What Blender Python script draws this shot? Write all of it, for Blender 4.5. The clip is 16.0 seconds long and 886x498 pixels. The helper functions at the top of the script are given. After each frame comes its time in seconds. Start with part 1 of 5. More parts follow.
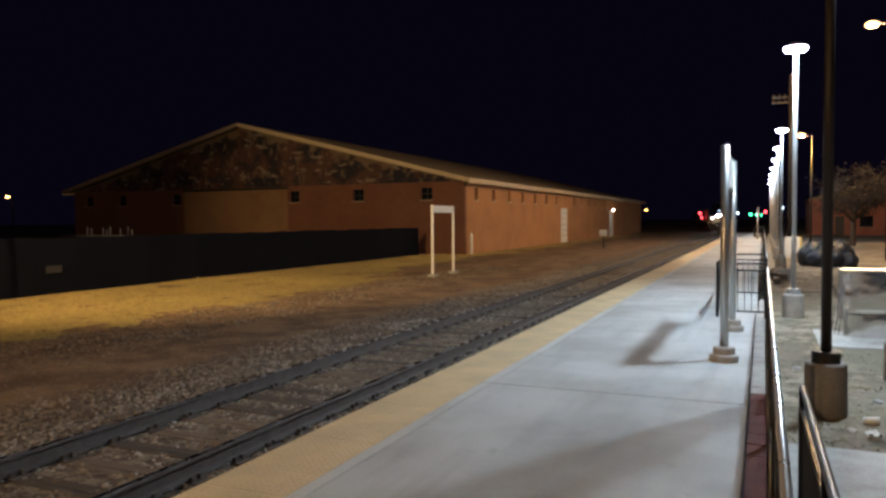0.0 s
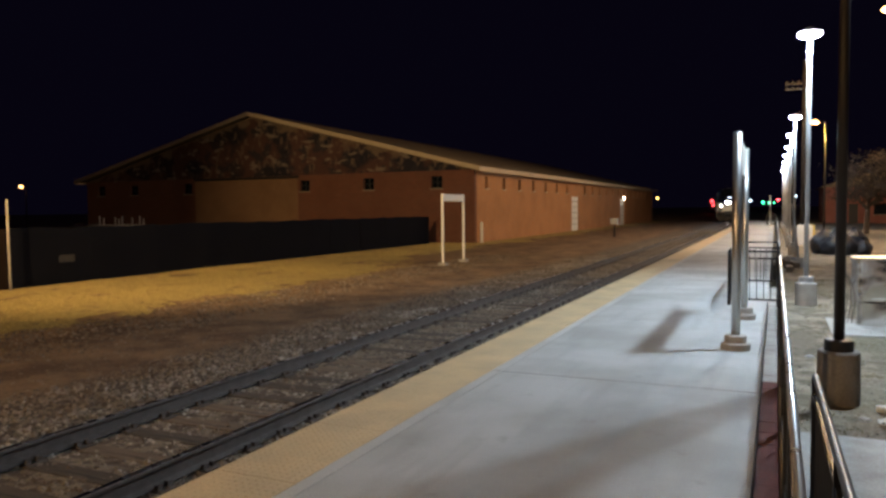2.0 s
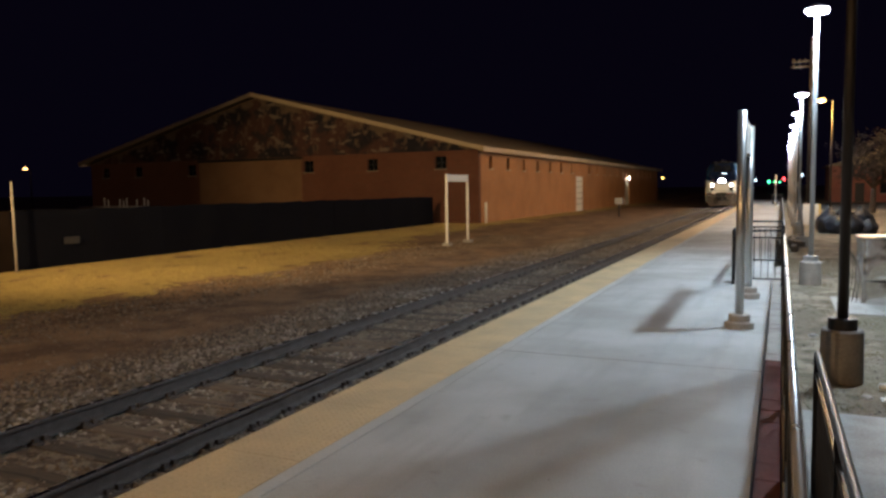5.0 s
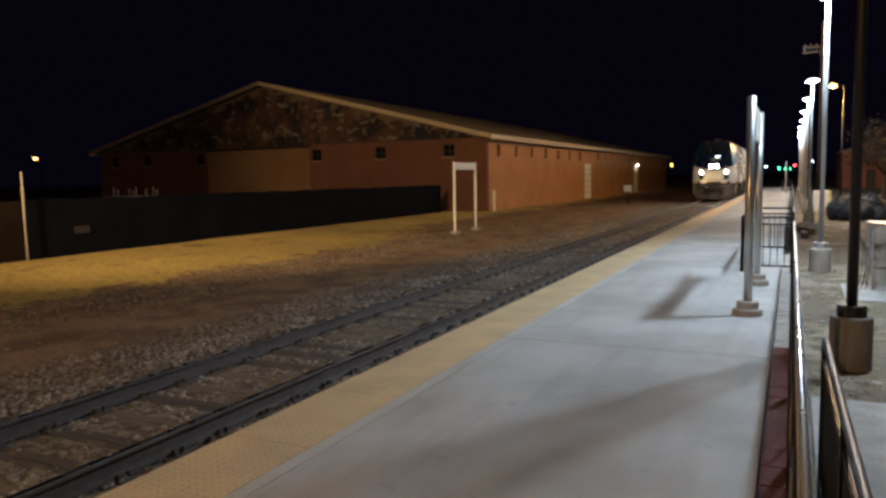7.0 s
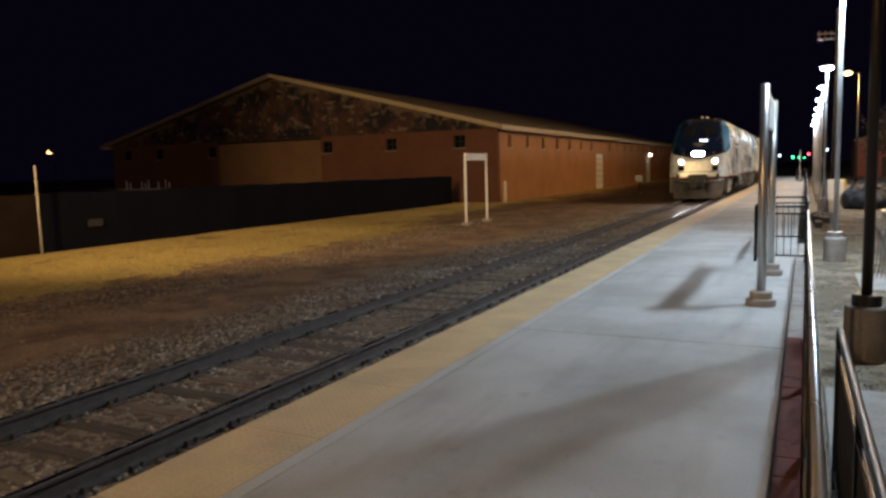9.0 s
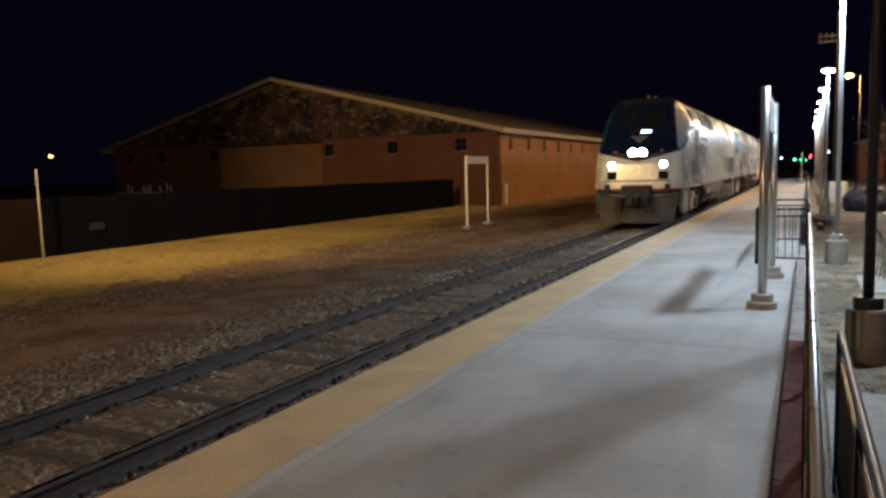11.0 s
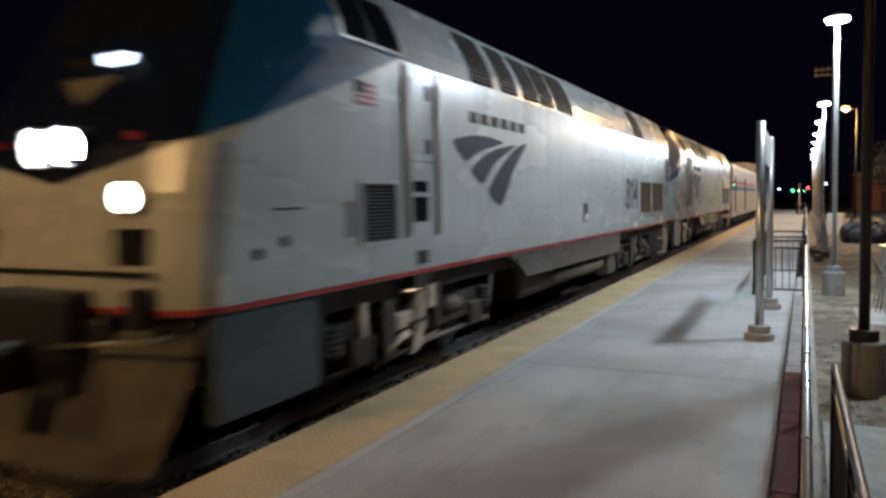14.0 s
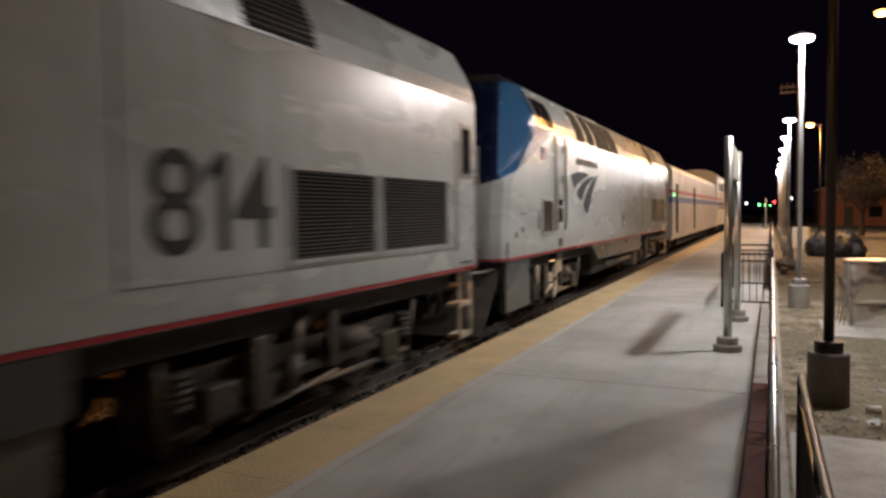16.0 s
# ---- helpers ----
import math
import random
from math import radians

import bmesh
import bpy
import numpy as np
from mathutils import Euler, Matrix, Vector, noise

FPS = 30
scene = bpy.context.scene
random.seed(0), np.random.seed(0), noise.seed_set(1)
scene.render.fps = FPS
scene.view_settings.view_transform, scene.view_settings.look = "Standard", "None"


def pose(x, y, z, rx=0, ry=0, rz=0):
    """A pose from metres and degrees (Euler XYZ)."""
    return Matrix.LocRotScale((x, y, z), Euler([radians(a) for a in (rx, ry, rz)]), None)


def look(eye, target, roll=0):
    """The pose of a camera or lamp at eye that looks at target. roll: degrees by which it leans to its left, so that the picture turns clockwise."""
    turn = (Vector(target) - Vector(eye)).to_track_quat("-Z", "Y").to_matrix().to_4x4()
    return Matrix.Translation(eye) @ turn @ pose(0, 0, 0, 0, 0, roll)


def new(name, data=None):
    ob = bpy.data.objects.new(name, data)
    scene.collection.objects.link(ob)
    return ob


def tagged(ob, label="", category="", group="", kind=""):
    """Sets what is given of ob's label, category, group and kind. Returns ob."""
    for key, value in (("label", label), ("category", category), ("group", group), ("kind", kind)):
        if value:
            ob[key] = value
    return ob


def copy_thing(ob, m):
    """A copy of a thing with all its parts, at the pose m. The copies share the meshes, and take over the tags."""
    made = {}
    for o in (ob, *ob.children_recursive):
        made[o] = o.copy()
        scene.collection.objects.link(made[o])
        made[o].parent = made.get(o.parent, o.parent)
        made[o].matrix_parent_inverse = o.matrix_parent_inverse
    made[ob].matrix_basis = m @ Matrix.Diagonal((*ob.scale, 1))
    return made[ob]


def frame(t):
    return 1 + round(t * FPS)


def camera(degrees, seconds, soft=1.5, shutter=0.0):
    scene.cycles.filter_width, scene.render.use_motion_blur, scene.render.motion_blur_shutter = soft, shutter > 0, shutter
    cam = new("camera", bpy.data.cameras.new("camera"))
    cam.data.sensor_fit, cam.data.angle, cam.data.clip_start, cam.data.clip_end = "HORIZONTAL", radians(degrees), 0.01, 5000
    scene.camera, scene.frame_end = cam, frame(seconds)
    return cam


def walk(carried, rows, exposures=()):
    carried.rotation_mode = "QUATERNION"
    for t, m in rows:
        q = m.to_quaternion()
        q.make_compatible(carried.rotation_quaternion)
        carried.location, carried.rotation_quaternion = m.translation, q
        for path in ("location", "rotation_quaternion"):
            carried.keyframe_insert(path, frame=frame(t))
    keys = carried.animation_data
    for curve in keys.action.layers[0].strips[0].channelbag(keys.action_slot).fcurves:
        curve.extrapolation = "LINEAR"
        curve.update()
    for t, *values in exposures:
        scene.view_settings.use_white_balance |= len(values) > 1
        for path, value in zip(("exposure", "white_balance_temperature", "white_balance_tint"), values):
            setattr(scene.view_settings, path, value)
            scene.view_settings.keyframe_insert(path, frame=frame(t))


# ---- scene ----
cam = camera(62.2, 16.0, soft=2.8, shutter=0.8)
PATH = [
    (0, pose(3.520, -0.000, 1.794, 87.787, 0.464, 23.538)),
    (0.5, pose(3.519, 0.009, 1.795, 87.652, 0.472, 23.747)),
    (1, pose(3.511, 0.012, 1.791, 87.402, 0.571, 24.010)),
    (1.5, pose(3.516, 0.015, 1.794, 87.393, 0.685, 24.282)),
    (2, pose(3.518, 0.012, 1.788, 86.914, 0.605, 24.338)),
    (2.5, pose(3.518, 0.019, 1.783, 86.599, 0.579, 24.406)),
    (3, pose(3.512, -0.002, 1.786, 86.224, 0.497, 24.587)),
    (3.5, pose(3.515, 0.016, 1.780, 85.844, 0.600, 24.545)),
    (4, pose(3.518, 0.024, 1.781, 85.715, 0.752, 24.533)),
    (6.5, pose(3.546, 0.011, 1.775, 84.697, 0.951, 25.083)),
    (7, pose(3.543, 0.016, 1.775, 84.506, 1.067, 25.303)),
    (7.5, pose(3.542, 0.026, 1.774, 84.494, 1.160, 25.526)),
    (8, pose(3.539, 0.041, 1.767, 84.311, 1.544, 25.773)),
    (8.5, pose(3.537, 0.038, 1.767, 83.990, 1.316, 25.944)),
    (9, pose(3.543, 0.033, 1.771, 83.844, 1.440, 26.160)),
    (11.5, pose(3.557, 0.051, 1.771, 84.288, 1.518, 26.271)),
    (12, pose(3.564, 0.037, 1.772, 84.598, 1.504, 26.228)),
    (12.5, pose(3.573, 0.047, 1.781, 84.837, 1.513, 26.189)),
    (13, pose(3.581, 0.060, 1.790, 85.164, 1.451, 26.088)),
    (13.5, pose(3.574, -0.043, 1.806, 85.726, 1.398, 25.735)),
    (14, pose(3.584, -0.037, 1.799, 86.266, 1.110, 26.243)),
    (14.5, pose(3.597, 0.013, 1.798, 86.659, 1.067, 25.596)),
    (15, pose(3.591, -0.017, 1.797, 86.818, 0.945, 25.253)),
    (15.5, pose(3.587, -0.022, 1.802, 86.853, 0.887, 24.712)),
    (16, pose(3.581, -0.057, 1.796, 87.147, 0.700, 24.109)),
]
EXPOSURES = [(0.0, 0.53, 5850, 10), (4.0, 0.34, 5850, 10), (9.0, 0.22, 5850, 10), (11.5, 0.12, 5850, 10), (13.5, 0.04, 5950, 12), (14.5, 0.02, 6500, 8), (15.2, 0.06, 7650, 21), (16.0, 0.04, 7900, 24)]
walk(cam, PATH, EXPOSURES)

# ---- world and lamps ----
world = bpy.data.worlds.new("night")
scene.world = world
world.use_nodes = True
world.node_tree.nodes["Background"].inputs[0].default_value = (0.30, 0.20, 0.62, 1)
world.node_tree.nodes["Background"].inputs[1].default_value = 0.0048

WHITE = (0.80, 0.93, 1.0)
SODIUM = (1.0, 0.58, 0.22)
TRACK_X = -1.676         # middle of the track
RAIL_Z = -0.20           # top of the rails, platform top is 0
LOW_Z = -0.42            # ground beyond the track
YARD_Z = -0.35           # ground behind the platform


def lamp(name, at, power, colour, radius=0.12, spot=0, target=None, blend=0.7):
    data = bpy.data.lights.new(name, "SPOT" if spot else "POINT")
    data.energy, data.color, data.shadow_soft_size = power, colour, radius
    ob = new(name, data)
    if spot:
        data.spot_size, data.spot_blend = radians(spot), blend
        ob.matrix_world = look(at, target or (at[0], at[1] + 0.01, at[2] - 5))
    else:
        ob.location = at
    return ob


PLATFORM_LAMPS = [17.5, 33.4, 41.9, 50.4, 58.9, 67.4, 75.9, 84.4]
for y in PLATFORM_LAMPS:
    lamp("platform_light", (4.2 if y > 30 else 4.13, y, 5.26), 1250 if y < 30 else 600, WHITE)
TALL_LAMP = (5.2, 11.1, 7.5)
lamp("tall_platform_light", TALL_LAMP, 2150, WHITE, 0.2, 146, None, 0.55)
SODIUM_LAMPS = [(8.4, 42.0, 11.15), (6.3, 66.0, 8.3), (6.3, -14.0, 8.3), (-6.5, -10.0, 8.5)]
for at, power in zip(SODIUM_LAMPS, (11000, 8800, 1300, 9300)):
    lamp("sodium_light", at, power, SODIUM, 0.2)
# Added fill light, out of view, that brightens the grass and gable.
GRASS_FILL = (-12.0, -2.0, 9.0)
lamp("sodium_flood", GRASS_FILL, 42000, (1.0, 0.62, 0.24), 0.2, 58, (-14.0, 42, 0))


# ---- materials ----
def material(name, colour, rough=0.7, metal=0.0, vary=0.15, scale=3.0, fine=60.0, bump=0.1, second=None, amount=0.5, emit=None, strength=0.0, spec=0.5):
    """A surface with variation at two scales: broad stains towards second, and fine grain with relief."""
    m = bpy.data.materials.new(name)
    m.use_nodes = True
    t = m.node_tree
    n, l = t.nodes, t.links
    b = n["Principled BSDF"]
    b.inputs["Metallic"].default_value = metal
    b.inputs["Specular IOR Level"].default_value = spec
    if emit:
        b.inputs["Base Color"].default_value = (*colour, 1)
        b.inputs["Emission Color"].default_value = (*emit, 1)
        b.inputs["Emission Strength"].default_value = strength
        b.inputs["Roughness"].default_value = rough
        return m
    co = n.new("ShaderNodeTexCoord")
    big = n.new("ShaderNodeTexNoise")
    big.inputs["Scale"].default_value, big.inputs["Detail"].default_value = scale, 5
    small = n.new("ShaderNodeTexNoise")
    small.inputs["Scale"].default_value, small.inputs["Detail"].default_value = fine, 3
    l.new(co.outputs["Object"], big.inputs["Vector"])
    l.new(co.outputs["Object"], small.inputs["Vector"])
    ramp = n.new("ShaderNodeMapRange")
    ramp.inputs["From Min"].default_value, ramp.inputs["From Max"].default_value = 0.38, 0.66
    ramp.inputs["To Max"].default_value = amount
    l.new(big.outputs["Fac"], ramp.inputs["Value"])
    mix = n.new("ShaderNodeMix")
    mix.data_type = "RGBA"
    mix.inputs["A"].default_value = (*colour, 1)
    mix.inputs["B"].default_value = (*(second or [c * (1 - 2 * vary) for c in colour]), 1)
    l.new(ramp.outputs["Result"], mix.inputs["Factor"])
    grain = n.new("ShaderNodeMapRange")
    grain.inputs["From Min"].default_value, grain.inputs["From Max"].default_value = 0.3, 0.7
    grain.inputs["To Min"].default_value, grain.inputs["To Max"].default_value = 1 - vary, 1 + vary
    l.new(small.outputs["Fac"], grain.inputs["Value"])
    mul = n.new("ShaderNodeMix")
    mul.data_type, mul.blend_type = "RGBA", "MULTIPLY"
    mul.inputs["Factor"].default_value = 1
    l.new(mix.outputs["Result"], mul.inputs["A"])
    l.new(grain.outputs["Result"], mul.inputs["B"])
    l.new(mul.outputs["Result"], b.inputs["Base Color"])
    rr = n.new("ShaderNodeMapRange")
    rr.inputs["To Min"].default_value, rr.inputs["To Max"].default_value = max(0.02, rough - 0.1), min(1, rough + 0.1)
    l.new(big.outputs["Fac"], rr.inputs["Value"])
    l.new(rr.outputs["Result"], b.inputs["Roughness"])
    if bump:
        bp = n.new("ShaderNodeBump")
        bp.inputs["Strength"].default_value, bp.inputs["Distance"].default_value = bump, 0.02
        l.new(small.outputs["Fac"], bp.inputs["Height"])
        l.new(bp.outputs["Normal"], b.inputs["Normal"])
    return m


class Graph:
    """Small helper to write colour zones as sums of coordinates."""
    def __init__(self, m):
        self.t = m.node_tree
        self.co = self.t.nodes.new("ShaderNodeTexCoord")
        self.sep = self.t.nodes.new("ShaderNodeSeparateXYZ")
        self.t.links.new(self.co.outputs["Object"], self.sep.inputs[0])
        self.x, self.y, self.z = self.sep.outputs

    def math(self, op, a, b=0.0):
        k = self.t.nodes.new("ShaderNodeMath")
        k.operation = op
        for i, v in enumerate((a, b)):
            if isinstance(v, (int, float)):
                k.inputs[i].default_value = v
            else:
                self.t.links.new(v, k.inputs[i])
        return k.outputs[0]

    def noise(self, scale, detail=4, stretch=None):
        k = self.t.nodes.new("ShaderNodeTexNoise")
        k.inputs["Scale"].default_value, k.inputs["Detail"].default_value = scale, detail
        v = self.co.outputs["Object"]
        if stretch:
            mp = self.t.nodes.new("ShaderNodeMapping")
            mp.inputs["Scale"].default_value = stretch
            self.t.links.new(v, mp.inputs["Vector"])
            v = mp.outputs["Vector"]
        self.t.links.new(v, k.inputs["Vector"])
        return k.outputs["Fac"]

    def step(self, v, lo, hi):
        k = self.t.nodes.new("ShaderNodeMapRange")
        k.interpolation_type = "SMOOTHSTEP"
        k.inputs["From Min"].default_value, k.inputs["From Max"].default_value = lo, hi
        self.t.links.new(v, k.inputs["Value"])
        return k.outputs["Result"]

    def mix(self, f, a, b, blend="MIX"):
        k = self.t.nodes.new("ShaderNodeMix")
        k.data_type, k.blend_type = "RGBA", blend
        for key, v in (("Factor", f), ("A", a), ("B", b)):
            if isinstance(v, tuple):
                k.inputs[key].default_value = (*v, 1)
            elif isinstance(v, (int, float)):
                k.inputs[key].default_value = v
            else:
                self.t.links.new(v, k.inputs[key])
        return k.outputs["Result"]

    def bump(self, h, strength, distance=0.02):
        k = self.t.nodes.new("ShaderNodeBump")
        k.inputs["Strength"].default_value, k.inputs["Distance"].default_value = strength, distance
        self.t.links.new(h, k.inputs["Height"])
        self.t.links.new(k.outputs["Normal"], self.t.nodes["Principled BSDF"].inputs["Normal"])

    def out(self, colour=None, rough=None, metal=None):
        b = self.t.nodes["Principled BSDF"]
        for key, v in (("Base Color", colour), ("Roughness", rough), ("Metallic", metal)):
            if v is None:
                continue
            if isinstance(v, tuple):
                b.inputs[key].default_value = (*v, 1)
            elif isinstance(v, (int, float)):
                b.inputs[key].default_value = v
            else:
                self.t.links.new(v, b.inputs[key])


def graph_material(name):
    m = bpy.data.materials.new(name)
    m.use_nodes = True
    return m, Graph(m)


def ground_material():
    m, g = graph_material("ground")
    broad, mid, fine = g.noise(0.25, 5), g.noise(1.3, 6), g.noise(22, 4)
    pebble = g.noise(9, 6)
    dirt = g.mix(g.step(mid, 0.35, 0.65), (0.14, 0.080, 0.042), (0.29, 0.180, 0.095))
    # dry grass: a ragged band before the fence
    wob = g.math("ADD", g.math("MULTIPLY", g.math("SUBTRACT", g.noise(0.5, 3, (1.0, 0.7, 1)), 0.5), 6.0), g.math("ADD", g.math("MULTIPLY", g.math("SUBTRACT", mid, 0.5), 5.0), g.math("MULTIPLY", g.math("SUBTRACT", g.noise(6.0, 5, (1.0, 0.5, 1)), 0.5), 4.0)))
    wob = g.math("ADD", wob, g.math("MULTIPLY", g.step(g.y, 23.0, 31.0), 2.8))
    band = g.step(g.math("ADD", g.x, wob), -9.3, -9.6)
    patches = g.math("MULTIPLY", band, g.math("MULTIPLY", g.step(g.math("ADD", broad, g.math("MULTIPLY", g.math("SUBTRACT", mid, 0.5), 0.35)), 0.26, 0.36), g.math("MULTIPLY", g.step(g.noise(0.8, 5, (1, 0.6, 1)), 0.33, 0.42), g.step(g.noise(3.0, 6), 0.28, 0.46))))
    straw = g.mix(g.step(fine, 0.3, 0.7), (0.36, 0.27, 0.075), (0.56, 0.43, 0.14))
    c = g.mix(patches, dirt, straw)
    # ballast grey near the track
    near = g.step(g.math("ADD", g.x, g.math("MULTIPLY", g.math("SUBTRACT", mid, 0.5), 2.0)), -5.0, -3.9)
    c = g.mix(near, c, g.mix(g.step(pebble, 0.4, 0.6), (0.075, 0.055, 0.04), (0.21, 0.17, 0.125)))
    # the yard behind the platform: pale trodden dirt
    yard = g.step(g.x, 3.3, 3.5)
    tan = g.mix(g.step(mid, 0.36, 0.62), (0.20, 0.16, 0.115), (0.38, 0.32, 0.235))
    tan = g.mix(g.math("MULTIPLY", g.step(g.noise(4.5, 6), 0.52, 0.62), 0.8), tan, (0.105, 0.088, 0.052))
    c = g.mix(yard, c, g.mix(g.step(broad, 0.5, 0.62), tan, (0.20, 0.17, 0.11)))
    grain = g.step(fine, 0.25, 0.75)
    c = g.mix(0.5, c, g.mix(grain, (0.35, 0.35, 0.35), (1.0, 1.0, 1.0)), "MULTIPLY")
    g.out(c, 0.95)
    g.bump(g.math("ADD", fine, g.math("MULTIPLY", pebble, 1.5)), 0.6, 0.05)
    return m


def mural_material():
    """A weathered scene in dark paint: broad dark masses, pale worn figures and a lighter sky under the ridge."""
    m, g = graph_material("mural")
    a, b, c = g.noise(0.32, 6, (1.1, 1, 1.3)), g.noise(0.9, 6, (1.0, 1, 1.2)), g.noise(2.4, 5, (1.3, 1, 0.7))
    col = g.mix(g.step(a, 0.44, 0.54), (0.010, 0.009, 0.017), (0.070, 0.032, 0.026))
    col = g.mix(g.math("MULTIPLY", g.step(b, 0.52, 0.60), 0.85), col, (0.020, 0.018, 0.026))
    col = g.mix(g.math("MULTIPLY", g.step(c, 0.57, 0.63), 0.8), col, (0.115, 0.080, 0.062))
    col = g.mix(g.math("MULTIPLY", g.step(g.noise(1.5, 4, (0.7, 1, 1.6)), 0.60, 0.66), 0.8), col, (0.19, 0.155, 0.125))
    ridge = g.math("ADD", g.math("MULTIPLY", g.math("ABSOLUTE", g.math("ADD", g.x, 31.9)), 0.25), g.z)
    sky = g.step(g.math("ADD", ridge, g.math("MULTIPLY", g.math("SUBTRACT", b, 0.5), 3.5)), 8.35, 8.75)
    col = g.mix(g.math("MULTIPLY", sky, 0.75), col, (0.16, 0.115, 0.075))
    g.out(col, 0.9)
    return m


def brick_material(name, one, two, mortar):
    m, g = graph_material(name)
    k = g.t.nodes.new("ShaderNodeTexBrick")
    mp = g.t.nodes.new("ShaderNodeCombineXYZ")
    g.t.links.new(g.math("ADD", g.x, g.y), mp.inputs[0])
    g.t.links.new(g.z, mp.inputs[1])
    g.t.links.new(mp.outputs[0], k.inputs["Vector"])
    k.inputs["Scale"].default_value = 1.0
    k.inputs["Brick Width"].default_value, k.inputs["Row Height"].default_value, k.inputs["Mortar Size"].default_value = 0.21, 0.075, 0.006
    k.inputs["Color1"].default_value, k.inputs["Color2"].default_value, k.inputs["Mortar"].default_value = (*one, 1), (*two, 1), (*mortar, 1)
    c = g.mix(g.math("MULTIPLY", g.step(g.noise(0.5, 5), 0.4, 0.7), 0.4), k.outputs["Color"], tuple(v * 0.55 for v in one))
    g.out(c, 0.9)
    g.bump(k.outputs["Fac"], 0.3)
    return m


def loco_paint():
    """Silver body, dark blue cab mask with a shaded front, red line and grey-blue skirt, by height and length."""
    m, g = graph_material("locomotive_paint")
    m.node_tree.nodes["Principled BSDF"].inputs["Specular IOR Level"].default_value = 0.4
    dirt = g.noise(1.2, 5, (1, 0.35, 1))
    fine = g.noise(30, 3)
    silver = g.mix(g.step(dirt, 0.35, 0.7), (0.57, 0.61, 0.615), (0.45, 0.48, 0.475))
    streak = g.step(g.noise(3.0, 5, (1, 1.6, 0.12)), 0.35, 0.75)
    silver = g.mix(g.math("MULTIPLY", streak, 0.30), silver, (0.34, 0.34, 0.325))
    spots = g.math("MULTIPLY", g.step(g.noise(5.0, 4), 0.66, 0.74), 0.35)
    silver = g.mix(spots, silver, (0.30, 0.29, 0.27))
    edge = g.math("SUBTRACT", g.z, g.math("ADD", 2.37, g.math("MULTIPLY", g.y, 0.36)))
    dip = g.math("MULTIPLY", g.math("SUBTRACT", 1.25, g.math("MINIMUM", g.math("ABSOLUTE", g.x), 1.25)), -0.20)
    dip = g.math("MULTIPLY", dip, g.step(g.y, 0.9, 0.65))
    rear = g.math("MAXIMUM", g.step(g.math("ADD", g.y, g.math("MULTIPLY", g.math("SUBTRACT", 3.6, g.z), 0.25)), 1.95, 1.92), g.math("MULTIPLY", g.step(g.z, 3.50, 3.48), g.step(g.y, 2.98, 2.96)))
    mask = g.math("MULTIPLY", g.step(g.math("SUBTRACT", edge, dip), 0.0, 0.02), rear)
    # Mask blue: front face darkened as in shade, side facet brightened as by glare.
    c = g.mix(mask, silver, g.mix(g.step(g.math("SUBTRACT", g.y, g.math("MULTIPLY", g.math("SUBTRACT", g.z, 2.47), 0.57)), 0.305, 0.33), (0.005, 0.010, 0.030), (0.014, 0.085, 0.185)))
    lower = g.step(g.z, 1.265, 1.26)
    c = g.mix(lower, c, (0.42, 0.008, 0.022))
    skirt = g.step(g.z, 1.222, 1.218)
    c = g.mix(skirt, c, g.mix(g.step(g.y, 1.6, 1.55), (0.030, 0.033, 0.036), (0.014, 0.046, 0.066)))
    roof = g.step(g.z, 4.20, 4.22)
    c = g.mix(roof, c, (0.022, 0.022, 0.022))
    grime = g.math("MULTIPLY", g.step(g.math("ADD", g.z, g.math("MULTIPLY", dirt, 0.8)), 2.1, 1.5), 0.30)
    c = g.mix(grime, c, (0.11, 0.10, 0.09))
    g.out(c, g.math("ADD", 0.20, g.math("MULTIPLY", dirt, 0.14)), g.math("MULTIPLY", g.math("SUBTRACT", 1.0, g.math("MAXIMUM", mask, lower)), 0.16))
    g.bump(g.math("ADD", g.noise(0.9, 3), g.math("MULTIPLY", fine, 0.05)), 0.05, 0.05)
    return m


def coach_paint():
    m, g = graph_material("coach_paint")
    rib = g.math("SINE", g.math("MULTIPLY", g.z, 55.0))
    steel = g.mix(g.step(g.noise(0.8, 5), 0.3, 0.7), (0.48, 0.46, 0.44), (0.36, 0.34, 0.32))
    red = g.math("MULTIPLY", g.step(g.z, 2.66, 2.67), g.step(g.z, 2.83, 2.82))
    blue = g.math("MULTIPLY", g.step(g.z, 2.28, 2.29), g.step(g.z, 2.55, 2.54))
    c = g.mix(red, steel, (0.34, 0.07, 0.07))
    c = g.mix(blue, c, (0.07, 0.11, 0.27))
    # The roof's weaker light is put in as a darker colour up here.
    c = g.mix(g.step(g.z, 3.72, 3.80), c, (0.26, 0.25, 0.24))
    g.out(c, 0.50, 0.30)
    g.bump(rib, 0.12, 0.01)
    return m


GROUND = ground_material()
